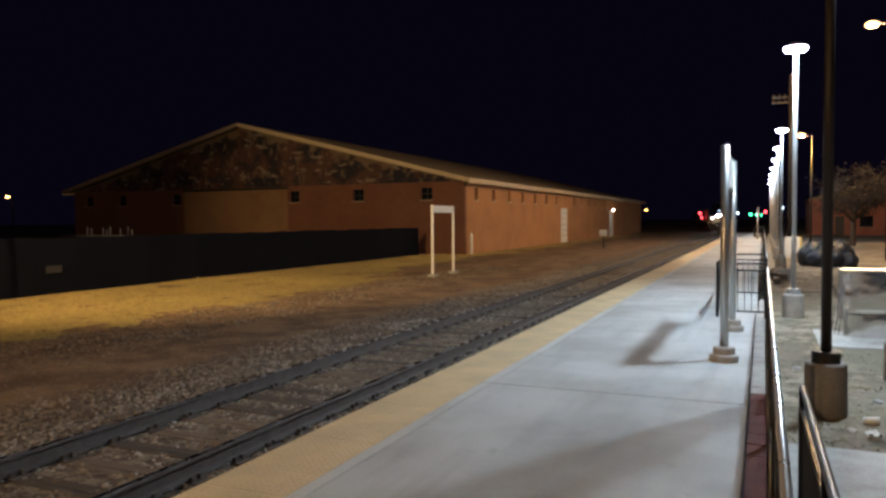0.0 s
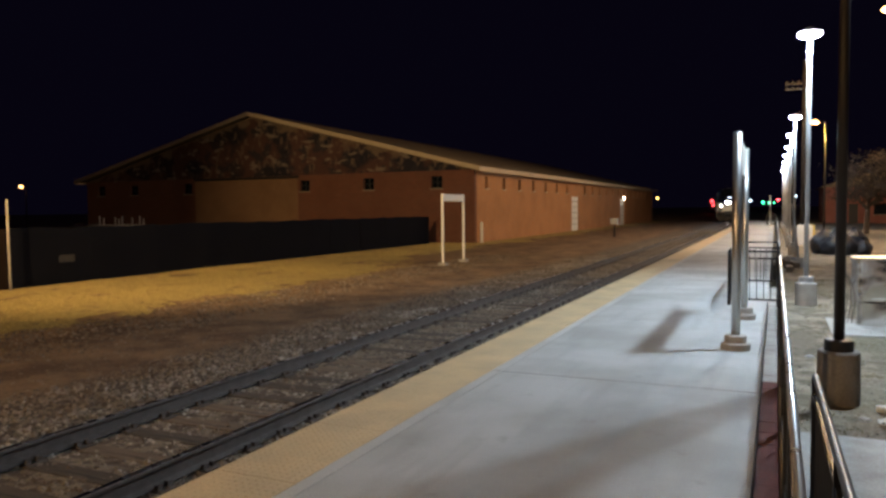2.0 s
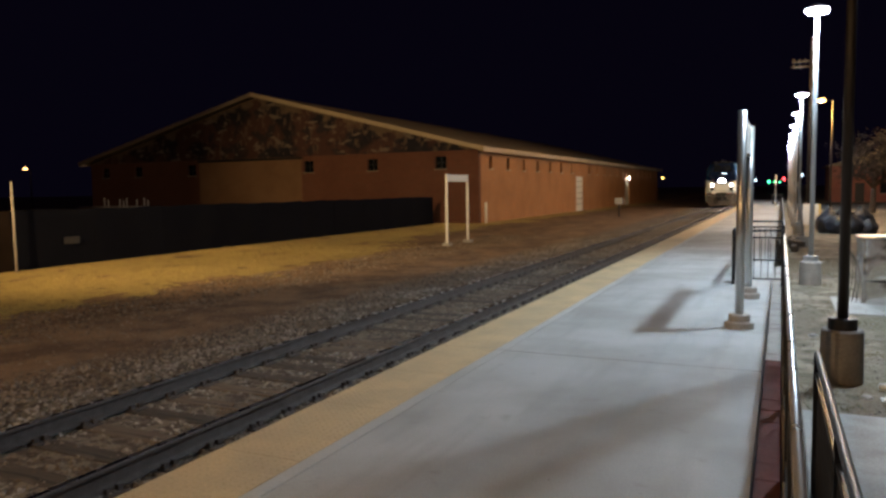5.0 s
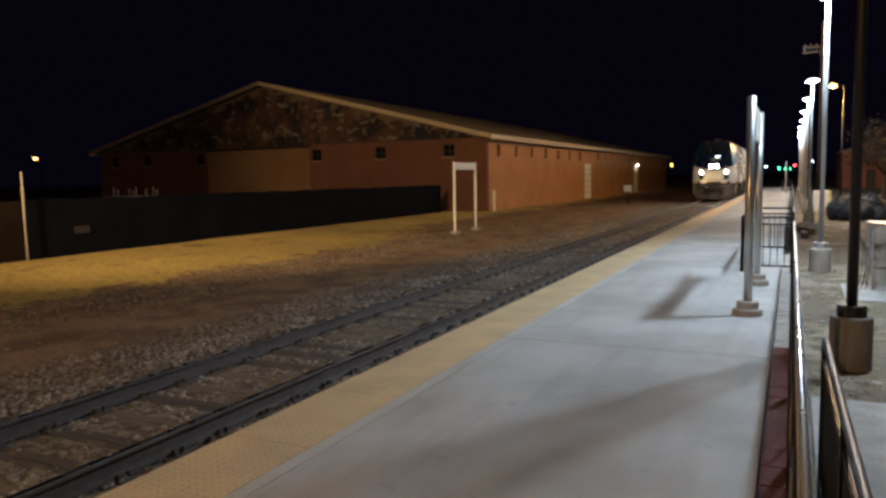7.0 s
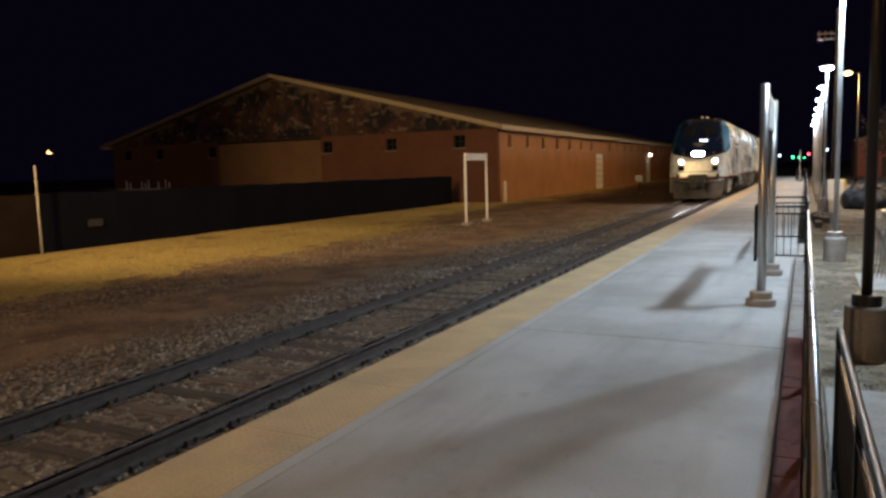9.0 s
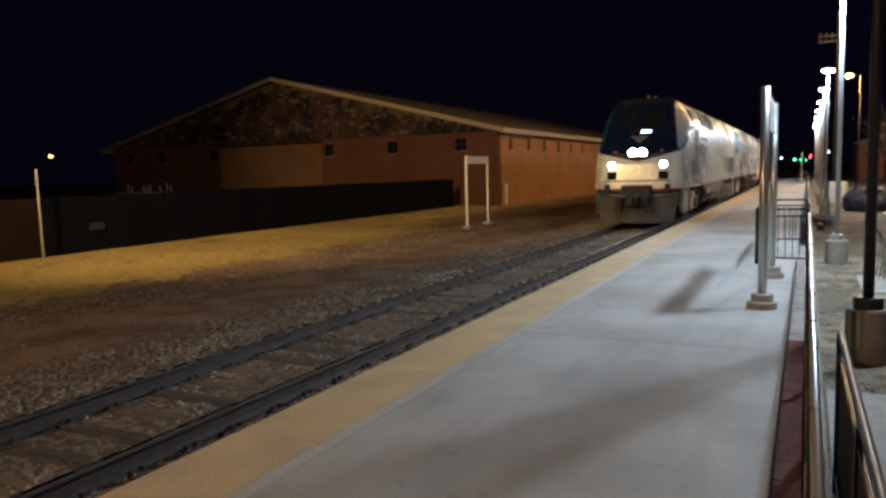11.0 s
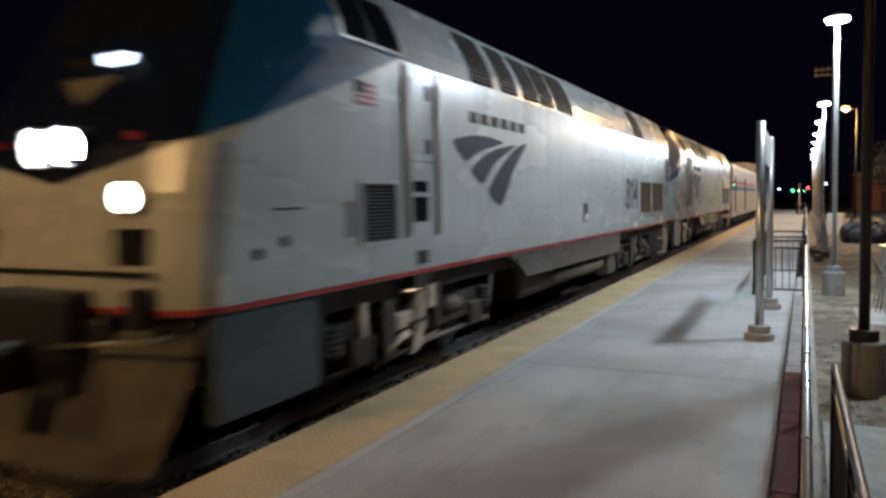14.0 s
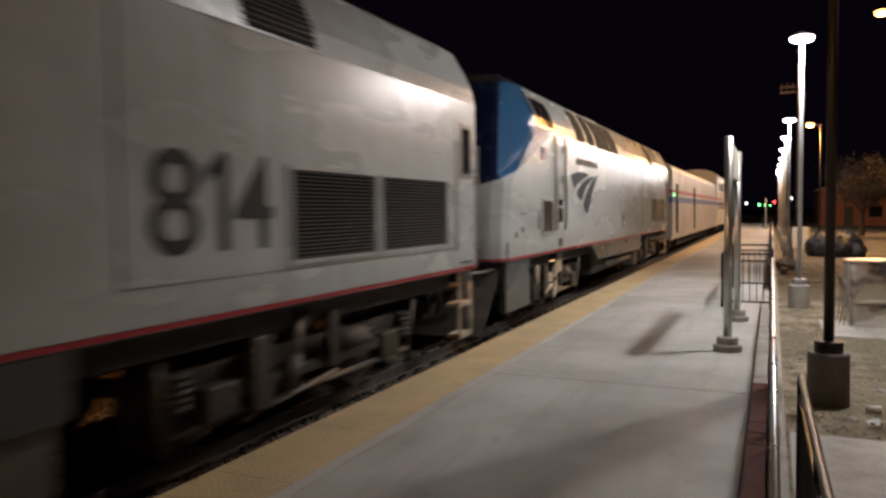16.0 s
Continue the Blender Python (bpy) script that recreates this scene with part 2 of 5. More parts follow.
def slab_concrete():
    """Trowelled concrete with broad damp blotches, long drag marks, small dark spots and fine grain."""
    m, g = graph_material("platform_concrete")
    broad, mid, fine = g.noise(0.55, 6), g.noise(3.5, 5), g.noise(70, 3)
    drag = g.noise(2.2, 4, (2.2, 0.25, 1))
    c = g.mix(g.step(broad, 0.36, 0.66), (0.47, 0.47, 0.455), (0.345, 0.335, 0.31))
    c = g.mix(g.math("MULTIPLY", g.step(drag, 0.48, 0.72), 0.35), c, (0.30, 0.29, 0.27))
    c = g.mix(g.math("MULTIPLY", g.step(mid, 0.62, 0.72), 0.35), c, (0.24, 0.22, 0.19))
    c = g.mix(g.math("MULTIPLY", g.step(g.noise(9, 3), 0.74, 0.78), 0.5), c, (0.15, 0.14, 0.13))
    c = g.mix(0.25, c, g.mix(g.step(fine, 0.3, 0.7), (0.5, 0.5, 0.5), (1.0, 1.0, 1.0)), "MULTIPLY")
    g.out(c, g.math("ADD", 0.55, g.math("MULTIPLY", broad, 0.35)))
    g.bump(g.math("ADD", fine, mid), 0.10, 0.01)
    return m


CONCRETE = slab_concrete()
OLD_CONCRETE = material("pier_concrete", (0.40, 0.38, 0.35), 0.85, 0, 0.12, 3, 40, 0.25, (0.28, 0.25, 0.22), 0.7)
EDGE_LINE = material("edge_line", (0.46, 0.46, 0.445), 0.7, 0, 0.06, 0.9, 40, 0.05, (0.37, 0.36, 0.34), 0.8)
TACTILE = material("tactile_yellow", (0.60, 0.45, 0.25), 0.7, 0, 0.10, 1.5, 50, 0.06, (0.45, 0.355, 0.22), 0.8)
PAVER = material("red_paver", (0.105, 0.016, 0.011), 0.85, 0, 0.2, 5, 40, 0.3, (0.07, 0.017, 0.013), 0.8)
STEEL = material("galvanised_steel", (0.55, 0.55, 0.54), 0.32, 0.9, 0.06, 4, 80, 0.02)
RAILING = material("polished_rail", (0.92, 0.92, 0.93), 0.30, 0.75, 0.03, 6, 120, 0.02)
BLACK = material("black_paint", (0.018, 0.018, 0.020), 0.45, 0, 0.1, 6, 80, 0.05, spec=0.3)
BRONZE = material("bronze_pole_paint", (0.018, 0.014, 0.012), 0.5, 0, 0.1, 4, 60, 0.05, spec=0.3)
GREY_POLE = material("grey_pole_paint", (0.33, 0.34, 0.35), 0.45, 0.2, 0.06, 3, 60, 0.03)
GREY_DARK = material("grey_notice", (0.020, 0.020, 0.022), 0.6, 0, 0.1, 5, 50, 0.02)
WHITE_PAINT = material("white_paint", (0.75, 0.74, 0.70), 0.6, 0, 0.05, 3, 50, 0.05)
RUST = material("rail_rust", (0.105, 0.09, 0.082), 0.75, 0.3, 0.2, 8, 80, 0.2)
RAIL_TOP = material("rail_running_surface", (0.55, 0.54, 0.53), 0.27, 1.0, 0.04, 5, 90, 0.02)
def tie_material():
    """Creosoted timber, some ties nearly black and some bleached and split along the grain."""
    m, g = graph_material("weathered_tie")
    pick = g.t.nodes.new("ShaderNodeObjectInfo").outputs["Random"]
    grain = g.noise(9.0, 5, (0.12, 1.6, 1))
    c = g.mix(g.step(pick, 0.35, 0.95), (0.060, 0.047, 0.036), (0.15, 0.11, 0.075))
    c = g.mix(g.math("MULTIPLY", g.step(grain, 0.50, 0.66), 0.7), c, (0.014, 0.012, 0.010))
    c = g.mix(g.math("MULTIPLY", g.step(g.noise(1.6, 4), 0.52, 0.68), 0.5), c, (0.19, 0.15, 0.105))
    g.out(c, 0.95)
    g.bump(grain, 0.6, 0.02)
    return m


TIE = tie_material()


def stone_material():
    m, g = graph_material("ballast_stone")
    geo = g.t.nodes.new("ShaderNodeNewGeometry")
    pick = geo.outputs["Random Per Island"]
    c = g.mix(pick, (0.075, 0.06, 0.047), (0.42, 0.38, 0.33))
    c = g.mix(g.math("MULTIPLY", g.step(g.noise(0.9, 4), 0.42, 0.6), 0.6), c, (0.11, 0.075, 0.045))
    soil = g.step(g.math("ADD", g.x, g.math("MULTIPLY", g.noise(0.8, 4), 1.2)), -2.7, -3.6)
    c = g.mix(g.math("MULTIPLY", soil, 0.55), c, g.mix(pick, (0.07, 0.046, 0.030), (0.27, 0.19, 0.125)))
    g.out(c, 0.95)
    return m


STONE = stone_material()
# End-wall brick is coloured darker to stand for its weaker light.
BRICK = brick_material("warehouse_brick_dimmed", (0.165, 0.060, 0.034), (0.125, 0.047, 0.028), (0.13, 0.085, 0.062))
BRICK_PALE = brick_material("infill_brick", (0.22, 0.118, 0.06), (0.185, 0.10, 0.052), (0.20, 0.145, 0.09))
# Side-wall brick has orange sodium light mixed into its colour.
BRICK_SODIUM_LIT = brick_material("side_brick_sodium_lit", (0.47, 0.22, 0.086), (0.40, 0.185, 0.072), (0.34, 0.21, 0.12))
MURAL = mural_material()
TRIM = material("roof_trim", (0.24, 0.20, 0.15), 0.7, 0, 0.08, 2, 40, 0.05)
FASCIA = material("eaves_board_paint", (0.46, 0.37, 0.25), 0.7, 0, 0.08, 2, 40, 0.05)
ROOFING = material("roof_sheet", (0.22, 0.165, 0.105), 0.7, 0.2, 0.1, 1, 30, 0.1)
DARK_GLASS = material("dark_glass", (0.01, 0.012, 0.015), 0.08, 0, 0.02, 3, 50, 0)
SCREEN = material("fence_screen", (0.006, 0.007, 0.013), 0.9, 0, 0.25, 0.8, 60, 0.3, (0.008, 0.009, 0.015), 0.8, spec=0.04)
BOARDS = material("dark_fence_boards", (0.016, 0.010, 0.007), 0.9, 0, 0.25, 1.0, 40, 0.3, (0.024, 0.016, 0.012), 0.8, spec=0.1)
LOUVRE = material("louvre_dark", (0.012, 0.012, 0.013), 0.8, 0, 0.1, 5, 60, 0.05, spec=0.1)
UNDER = material("underframe_grime", (0.022, 0.019, 0.018), 0.75, 0.2, 0.25, 4, 50, 0.3, (0.045, 0.036, 0.028), 0.7)
CASTING = material("dusty_casting", (0.05, 0.043, 0.036), 0.65, 0.3, 0.25, 5, 50, 0.2, (0.03, 0.026, 0.023), 0.9)
LOCO = loco_paint()
COACH = coach_paint()
DECAL = material("dark_blue_decal", (0.014, 0.038, 0.060), 0.6, 0, 0.05, 3, 50, 0, spec=0.15)
RED_DECAL = material("red_decal", (0.30, 0.015, 0.025), 0.4, 0, 0.05, 3, 50, 0)
LENS_WHITE = material("lamp_lens", (1, 1, 1), 0.4, emit=(0.88, 0.95, 1.0), strength=60)
# Pier concrete with the near pier's shade put into a darker colour.
PIER_SHADED = material("shaded_pier_concrete", (0.19, 0.172, 0.158), 0.9, 0, 0.15, 3, 40, 0.25, (0.13, 0.115, 0.105), 0.8)
LENS_SODIUM = material("sodium_lens", (1, 0.8, 0.5), 0.4, emit=(1.0, 0.46, 0.13), strength=8)
HEADLIGHT = material("headlight_lens", (1, 1, 1), 0.3, emit=(1.0, 0.93, 0.85), strength=250)
DITCH = material("ditch_light_lens", (1, 1, 1), 0.3, emit=(1.0, 0.88, 0.70), strength=45)
BOARD = material("number_board_glow", (1, 1, 1), 0.3, emit=(0.70, 0.86, 1.0), strength=4.0)
RED_GLOW = material("red_signal_lens", (0.5, 0.02, 0.02), 0.3, emit=(1.0, 0.04, 0.05), strength=12)
GREEN_GLOW = material("green_signal_lens", (0.02, 0.5, 0.2), 0.3, emit=(0.10, 1.0, 0.35), strength=4.5)
CREAM_LAMP = material("warm_lamp_glow", (1, 0.9, 0.7), 0.3, emit=(1.0, 0.80, 0.55), strength=25)
COOL_LAMP = material("cool_lamp_glow", (1, 1, 1), 0.3, emit=(0.75, 0.95, 1.0), strength=4)
AMBER_LAMP = material("amber_lamp_glow", (1, 0.7, 0.2), 0.3, emit=(1.0, 0.55, 0.10), strength=8)
STEP_GLOW = material("step_light_lens", (1, 0.9, 0.7), 0.3, emit=(1.0, 0.72, 0.44), strength=60)
STEP_GLOW_REAR = material("rear_step_light_lens", (1, 0.8, 0.6), 0.3, emit=(1.0, 0.55, 0.28), strength=22)


# ---- mesh helpers ----
def finish(name, bm, mat, parent=None, smooth=False):
    me = bpy.data.meshes.new(name)
    bmesh.ops.recalc_face_normals(bm, faces=bm.faces)
    bm.to_mesh(me)
    bm.free()
    for k in (mat if isinstance(mat, (list, tuple)) else [mat]):
        me.materials.append(k)
    if smooth:
        for p in me.polygons:
            p.use_smooth = True
    ob = new(name, me)
    ob.parent = parent
    return ob


def part(name, bm, mat, parent, label="", smooth=False):
    ob = finish(name, bm, mat, parent, smooth)
    return tagged(ob, label) if label else ob


def thing(name, at, label, category, group="", kind="", turn=0):
    ob = new(name)
    ob.empty_display_size = 0.2
    ob.matrix_world = pose(*at, 0, 0, turn)
    return tagged(ob, label, category, group, kind)


def box(bm, x0, x1, y0, y1, z0, z1, bevel=0.0, index=0):
    vs = [bm.verts.new((x, y, z)) for z in (z0, z1) for x, y in ((x0, y0), (x1, y0), (x1, y1), (x0, y1))]
    fs = [bm.faces.new([vs[i] for i in q]) for q in ((3, 2, 1, 0), (4, 5, 6, 7), (0, 1, 5, 4), (1, 2, 6, 5), (2, 3, 7, 6), (3, 0, 4, 7))]
    for f in fs:
        f.material_index = index
    if bevel:
        es = list({e for f in fs for e in f.edges})
        bmesh.ops.bevel(bm, geom=es, offset=bevel, segments=2, affect="EDGES", profile=0.5)
    return bm


def boxes(*dims, bevel=0.0):
    bm = bmesh.new()
    for d in dims:
        box(bm, *d, bevel=bevel)
    return bm


def tube(bm, a, b, r, r2=None, seg=16, caps=True):
    a, b = Vector(a), Vector(b)
    turn = (b - a).to_track_quat("Z", "Y").to_matrix()
    rings = []
    for p, k in ((a, r), (b, r if r2 is None else r2)):
        rings.append([bm.verts.new(p + turn @ Vector((k * math.cos(i * math.tau / seg), k * math.sin(i * math.tau / seg), 0))) for i in range(seg)])
    for i in range(seg):
        j = (i + 1) % seg
        bm.faces.new((rings[0][i], rings[0][j], rings[1][j], rings[1][i]))
    if caps:
        bm.faces.new(rings[0][::-1])
        bm.faces.new(rings[1])
    return bm


def tubes(*dims, seg=16):
    bm = bmesh.new()
    for d in dims:
        tube(bm, *d, seg=seg)
    return bm


def lathe(bm, profile, at=(0, 0, 0), seg=24):
    rings = [[bm.verts.new((at[0] + r * math.cos(i * math.tau / seg), at[1] + r * math.sin(i * math.tau / seg), at[2] + z)) for i in range(seg)] for r, z in profile]
    for one, two in zip(rings, rings[1:]):
        for i in range(seg):
            j = (i + 1) % seg
            bm.faces.new((one[i], one[j], two[j], two[i]))
    bm.faces.new(rings[0][::-1])
    bm.faces.new(rings[-1])
    return bm


def extrude_outline(bm, outline, depth, to3):
    """A flat outline with thickness; to3(u, v, d) gives the place."""
    one = [bm.verts.new(to3(u, v, 0)) for u, v in outline]
    two = [bm.verts.new(to3(u, v, depth)) for u, v in outline]
    bm.faces.new(one[::-1])
    bm.faces.new(two)
    k = len(outline)
    for i in range(k):
        j = (i + 1) % k
        bm.faces.new((one[i], one[j], two[j], two[i]))
    return bm


def track_x(y):
    """The line of the track: straight along the platform, easing away beyond it."""
    return TRACK_X - max(0.0, y - 60.0) ** 2 * 0.00032


# ---- ground and track ----
def ground():
    """One sheet to the horizon, with a step down beyond the platform."""
    xs = [-1500, -300, -120, -60, -40, -30, -24, -20, -17, -15, -13, -11, -9, -7.5, -6.2, -5.2, -4.4, -3.6, -3.0, -1.5, 0.2, 3.30, 3.42, 5, 7, 10, 14, 20, 40, 120, 400, 1500]
    ys = [-900, -200, -60, -20, -6, 0, 4, 8, 12, 16, 20, 25, 30, 36, 44, 55, 70, 90, 120, 200, 500, 2500]
    bm = bmesh.new()
    rows = []
    for y in ys:
        row = []
        for x in xs:
            z = LOW_Z if x < 0.3 else YARD_Z
            if -4.4 <= x <= 0.3:
                z = -0.385
            elif -6.2 <= x < -4.4:
                z = LOW_Z + 0.02
            if 3.2 < x < 3.4:
                z = LOW_Z
            if x < -7 and x > -60:
                z += 0.05 * noise.noise((x * 0.3, y * 0.2, 0))
            row.append(bm.verts.new((x, y, z)))
        rows.append(row)
    for a, b in zip(rows, rows[1:]):
        for i in range(len(xs) - 1):
            bm.faces.new((a[i], a[i + 1], b[i + 1], b[i]))
    ob = finish("ground", bm, GROUND)
    return tagged(ob, "bare dirt and gravel ground with dry straw-coloured grass", "ground", kind="structure")


def rail_mesh(side):
    """A flat-bottomed rail swept along the track; the running surface is a bright strip."""
    prof = [(-0.070, -0.17), (0.070, -0.17), (0.070, -0.158), (0.012, -0.14), (0.010, -0.045), (0.036, -0.035), (0.036, -0.014), (0.033, -0.006), (0.027, -0.002), (0.014, 0.0), (-0.014, 0.0), (-0.027, -0.002), (-0.033, -0.006), (-0.036, -0.014), (-0.036, -0.035), (-0.010, -0.045), (-0.012, -0.14), (-0.070, -0.158)]
    bm = bmesh.new()
    ys = [-40, -8] + list(range(0, 60, 6)) + list(range(60, 330, 10))
    rings = [[bm.verts.new((track_x(y) + side * 0.7525 + u, y, RAIL_Z + v)) for u, v in prof] for y in ys]
    for a, b in zip(rings, rings[1:]):
        for i in range(len(prof)):
            j = (i + 1) % len(prof)
            f = bm.faces.new((a[i], a[j], b[j], b[i]))
            f.material_index = 1 if 8 <= i <= 10 else 0
            f.smooth = 6 <= i <= 12
    return bm


def stones(count, place, low, high, seed):
    """Broken stones, six-cornered, in one mesh."""
    rng = np.random.default_rng(seed)
    base = np.array([(1, 0, 0), (-1, 0, 0), (0, 1, 0), (0, -1, 0), (0, 0, 1), (0, 0, -1)], float)
    tris = np.array([(0, 2, 4), (2, 1, 4), (1, 3, 4), (3, 0, 4), (2, 0, 5), (1, 2, 5), (3, 1, 5), (0, 3, 5)])
    verts, faces = [], []
    for i in range(count):
        p = place(rng)
        size = rng.uniform(low, high)
        q = base * rng.uniform(0.55, 1.2, (6, 1)) * size * np.array([1, rng.uniform(0.7, 1.2), 0.75])
        a = rng.uniform(0, math.tau)
        b = rng.uniform(-0.6, 0.6)
        rz = np.array([[math.cos(a), -math.sin(a), 0], [math.sin(a), math.cos(a), 0], [0, 0, 1]])
        rx = np.array([[1, 0, 0], [0, math.cos(b), -math.sin(b)], [0, math.sin(b), math.cos(b)]])
        verts.append(q @ rx.T @ rz.T + np.array(p))
        faces.append(tris + 6 * i)
    return np.concatenate(verts), np.concatenate(faces)


def stuff(name, verts, faces, mat, label, category):
    me = bpy.data.meshes.new(name)
    me.from_pydata(verts.tolist(), [], faces.tolist())
    me.materials.append(mat)
    return tagged(new(name, me), label, category, kind="stuff")


ground()
track = thing("railway_track", (0, 0, 0), "single railway track with worn timber ties in ballast", "track", kind="structure")
for side in (-1, 1):
    part("rail", rail_mesh(side), [RUST, RAIL_TOP], track, "steel rail with a bright running surface")


TIE_YS = []


def ties():
    """Timber ties half sunk in the ballast, each with plates and spikes at both rails."""
    rng = np.random.default_rng(11)
    plate = None
    for i in range(130):
        y = 0.6 + 0.52 * i + rng.uniform(-0.03, 0.03)
        TIE_YS.append(y)
        bm = boxes((-1.30, 1.30, -0.115, 0.115, -0.17, 0.0), bevel=0.012) if i < 40 else boxes((-1.30, 1.30, -0.115, 0.115, -0.17, 0.0))
        for v in bm.verts:
            v.co.x += rng.uniform(-0.02, 0.02)
            v.co.z += rng.uniform(-0.008, 0.004)
        t = part("tie", bm, TIE, track)
        t.location = (track_x(y), y, RAIL_Z - 0.172 + rng.uniform(-0.012, 0.0))
        t.rotation_euler = (0, 0, rng.uniform(-0.03, 0.03))
        if i > 70:
            continue
        for side in (-0.7525, 0.7525):
            if plate is None:
                bm = boxes((-0.17, 0.17, -0.095, 0.095, 0.0, 0.014), bevel=0.003)
                for u, v in ((-0.095, -0.05), (-0.095, 0.05), (0.095, -0.05), (0.095, 0.05)):
                    box(bm, u - 0.02, u + 0.02, v - 0.022, v + 0.022, 0.012, 0.055)
                plate = part("tie_plate", bm, RUST, track)
                q = plate
            else:
                q = new("tie_plate", plate.data)
                q.parent = track
            q.location = (track_x(y) + side, y, RAIL_Z - 0.180)


ties()


def ballast_place(rng):
    while True:
        y = 1.5 + 32 * rng.random() ** 1.6
        x = rng.uniform(-9.4, -0.05)
        if -3.0 < x < -0.36 and rng.random() < 0.8 and min(abs(y - k) for k in TIE_YS) < 0.125:
            continue
        if x < -4.6 and rng.random() < 0.15 + (-4.6 - x) / 9.0:
            continue
        z = (-0.392 if -2.35 < x < -1.0 else -0.375) if x > -4.2 else -0.375 - 0.045 * min(1, (-4.2 - x) / 0.8)
        return x, y, z + rng.uniform(-0.01, 0.012)


stuff("ballast", *stones(46000, ballast_place, 0.014, 0.044, 3), STONE, "grey-brown crushed stone ballast round the track", "ballast")


# ---- platform ----
platform = thing("platform", (0, 0, 0), "low concrete station platform with a yellow tactile edge", "platform", kind="structure")
PLAT_END = 3.40
for i in range(-3, 16):
    y0, y1 = 1.48 + 6.1 * i, 1.48 + 6.1 * (i + 1)
    part("slab", boxes((0.79, PLAT_END, y0 + 0.008, y1 - 0.006, -0.16, 0.0), bevel=0.006), CONCRETE, platform)
    part("edge_line", boxes((0.675, 0.786, y0 + 0.006, y1 - 0.006, -0.16, 0.002), bevel=0.004), EDGE_LINE, platform, "pale concrete line beside the tactile strip")
    for k in range(5):
        a = y0 + k * 1.22
        part("tactile_panel", boxes((0.0, 0.670, a + 0.003, a + 1.217, -0.10, 0.003), bevel=0.003), TACTILE, platform, "yellow tactile warning panel")
part("platform_base", boxes((0.03, PLAT_END - 0.004, -17, 99, -0.44, -0.165)), OLD_CONCRETE, platform)


def domes():
    verts, faces = [], []
    ring = [(math.cos(i * math.tau / 6), math.sin(i * math.tau / 6)) for i in range(6)]
    n = 0
    for j in range(210):
        for i in range(11):
            x, y = 0.035 + 0.06 * i, 1.6 + 0.061 * j
            for r, z in ((0.0125, 0.003), (0.009, 0.0065)):
                verts += [(x + r * c, y + r * s, z) for c, s in ring]
            faces += [tuple(n + k for k in (a, (a + 1) % 6, 6 + (a + 1) % 6, 6 + a)) for a in range(6)] + [tuple(n + 6 + k for k in range(6))]
            n += 12
    me = bpy.data.meshes.new("domes")
    me.from_pydata(verts, [], faces)
    me.materials.append(TACTILE)
    ob = new("domes", me)
    ob.parent = platform
    return tagged(ob, kind="stuff")


domes()
strip = thing("paver_strip", (0, 0, 0), "dark red-brown paver strip beside the platform", "pavers", kind="structure")
for i in range(62):
    y = -1.4 + 0.31 * i
    part("paver", boxes((PLAT_END + 0.008, 3.56, y, y + 0.306, -0.5, -0.022 + 0.006 * math.sin(i * 7.3) * 0.5), bevel=0.002), PAVER if y < 8.2 else OLD_CONCRETE, strip)
kerb = finish("kerb", boxes((3.567, 3.70, -2.0, 100, -0.5, -0.03), bevel=0.012), OLD_CONCRETE)
tagged(kerb, "narrow grey concrete kerb beside the yard", "kerb", kind="structure")
pad = finish("pavement", boxes((3.745, 12, -8, 7.55, -0.6, YARD_Z + 0.03), (4.4, 12, 13.6, 15.6, -0.6, YARD_Z + 0.02), bevel=0.01), OLD_CONCRETE)
tagged(pad, "grey concrete walkway slabs in the dirt yard", "pavement", kind="structure")


# ---- railings ----
def railing(name, at, length, turn, height, label, step=0.115, top=RAILING, bars=BLACK, thick=0.021):
    """A guard rail along its own y axis, with posts, a bottom rail and balusters."""
    ob = thing(name, at, label, "railing", "platform railings", turn=turn)
    part("top_rail", tubes(((0, 0, height), (0, length, height), thick)), top, ob, smooth=True)
    part("bottom_rail", boxes((-0.015, 0.015, 0, length, 0.10, 0.13)), bars, ob)
    part("upper_rail", boxes((-0.015, 0.015, 0, length, height - 0.14, height - 0.11)), bars, ob)
    n = max(1, round(length / 1.6))
    for i in range(n + 1):
        y = length * i / n
        part("post", boxes((-0.022, 0.022, y - 0.022, y + 0.022, 0, height - 0.01), bevel=0.004), bars, ob)
    mesh = None
    for i in range(1, int(length / step)):
        if mesh is None:
            b = part("baluster", tubes(((0, 0, 0.13), (0, 0, height - 0.14), 0.008), seg=6), bars, ob)
            mesh = b.data
        else:
            b = new("baluster", mesh)
            b.parent = ob
        b.location = (0, i * step, 0)
    return ob


railing("handrail_fence", (3.597, -1.5, -0.03), 15.9, 0, 0.93, "platform edge railing with a polished top rail", 0.36, thick=0.018)
railing("handrail_fence", (3.60, 18.1, -0.03), 40, 0, 0.93, "platform edge railing with a polished top rail", 0.4, thick=0.018)
railing("ramp_railing", (3.83, -1.5, YARD_Z + 0.03), 6.65, 0.6, 1.03, "black steel ramp railing beside the walkway", 0.115, BLACK)
for y in (14.25, 17.9):
    railing("gate_railing", (3.57, y, 0.0), 0.80, 90, 0.98, "black steel barrier railing across the platform edge", 0.115, BLACK)
for y in (73.5, 77.0):
    railing("gate_railing", (3.57, y, 0.0), 0.80, 90, 0.98, "black steel barrier railing across the platform edge", 0.2, BLACK)
railing("gate_railing", (2.76, 14.25, 0.0), 3.65, 0, 0.98, "black steel barrier railing along the platform", 0.115, BLACK)


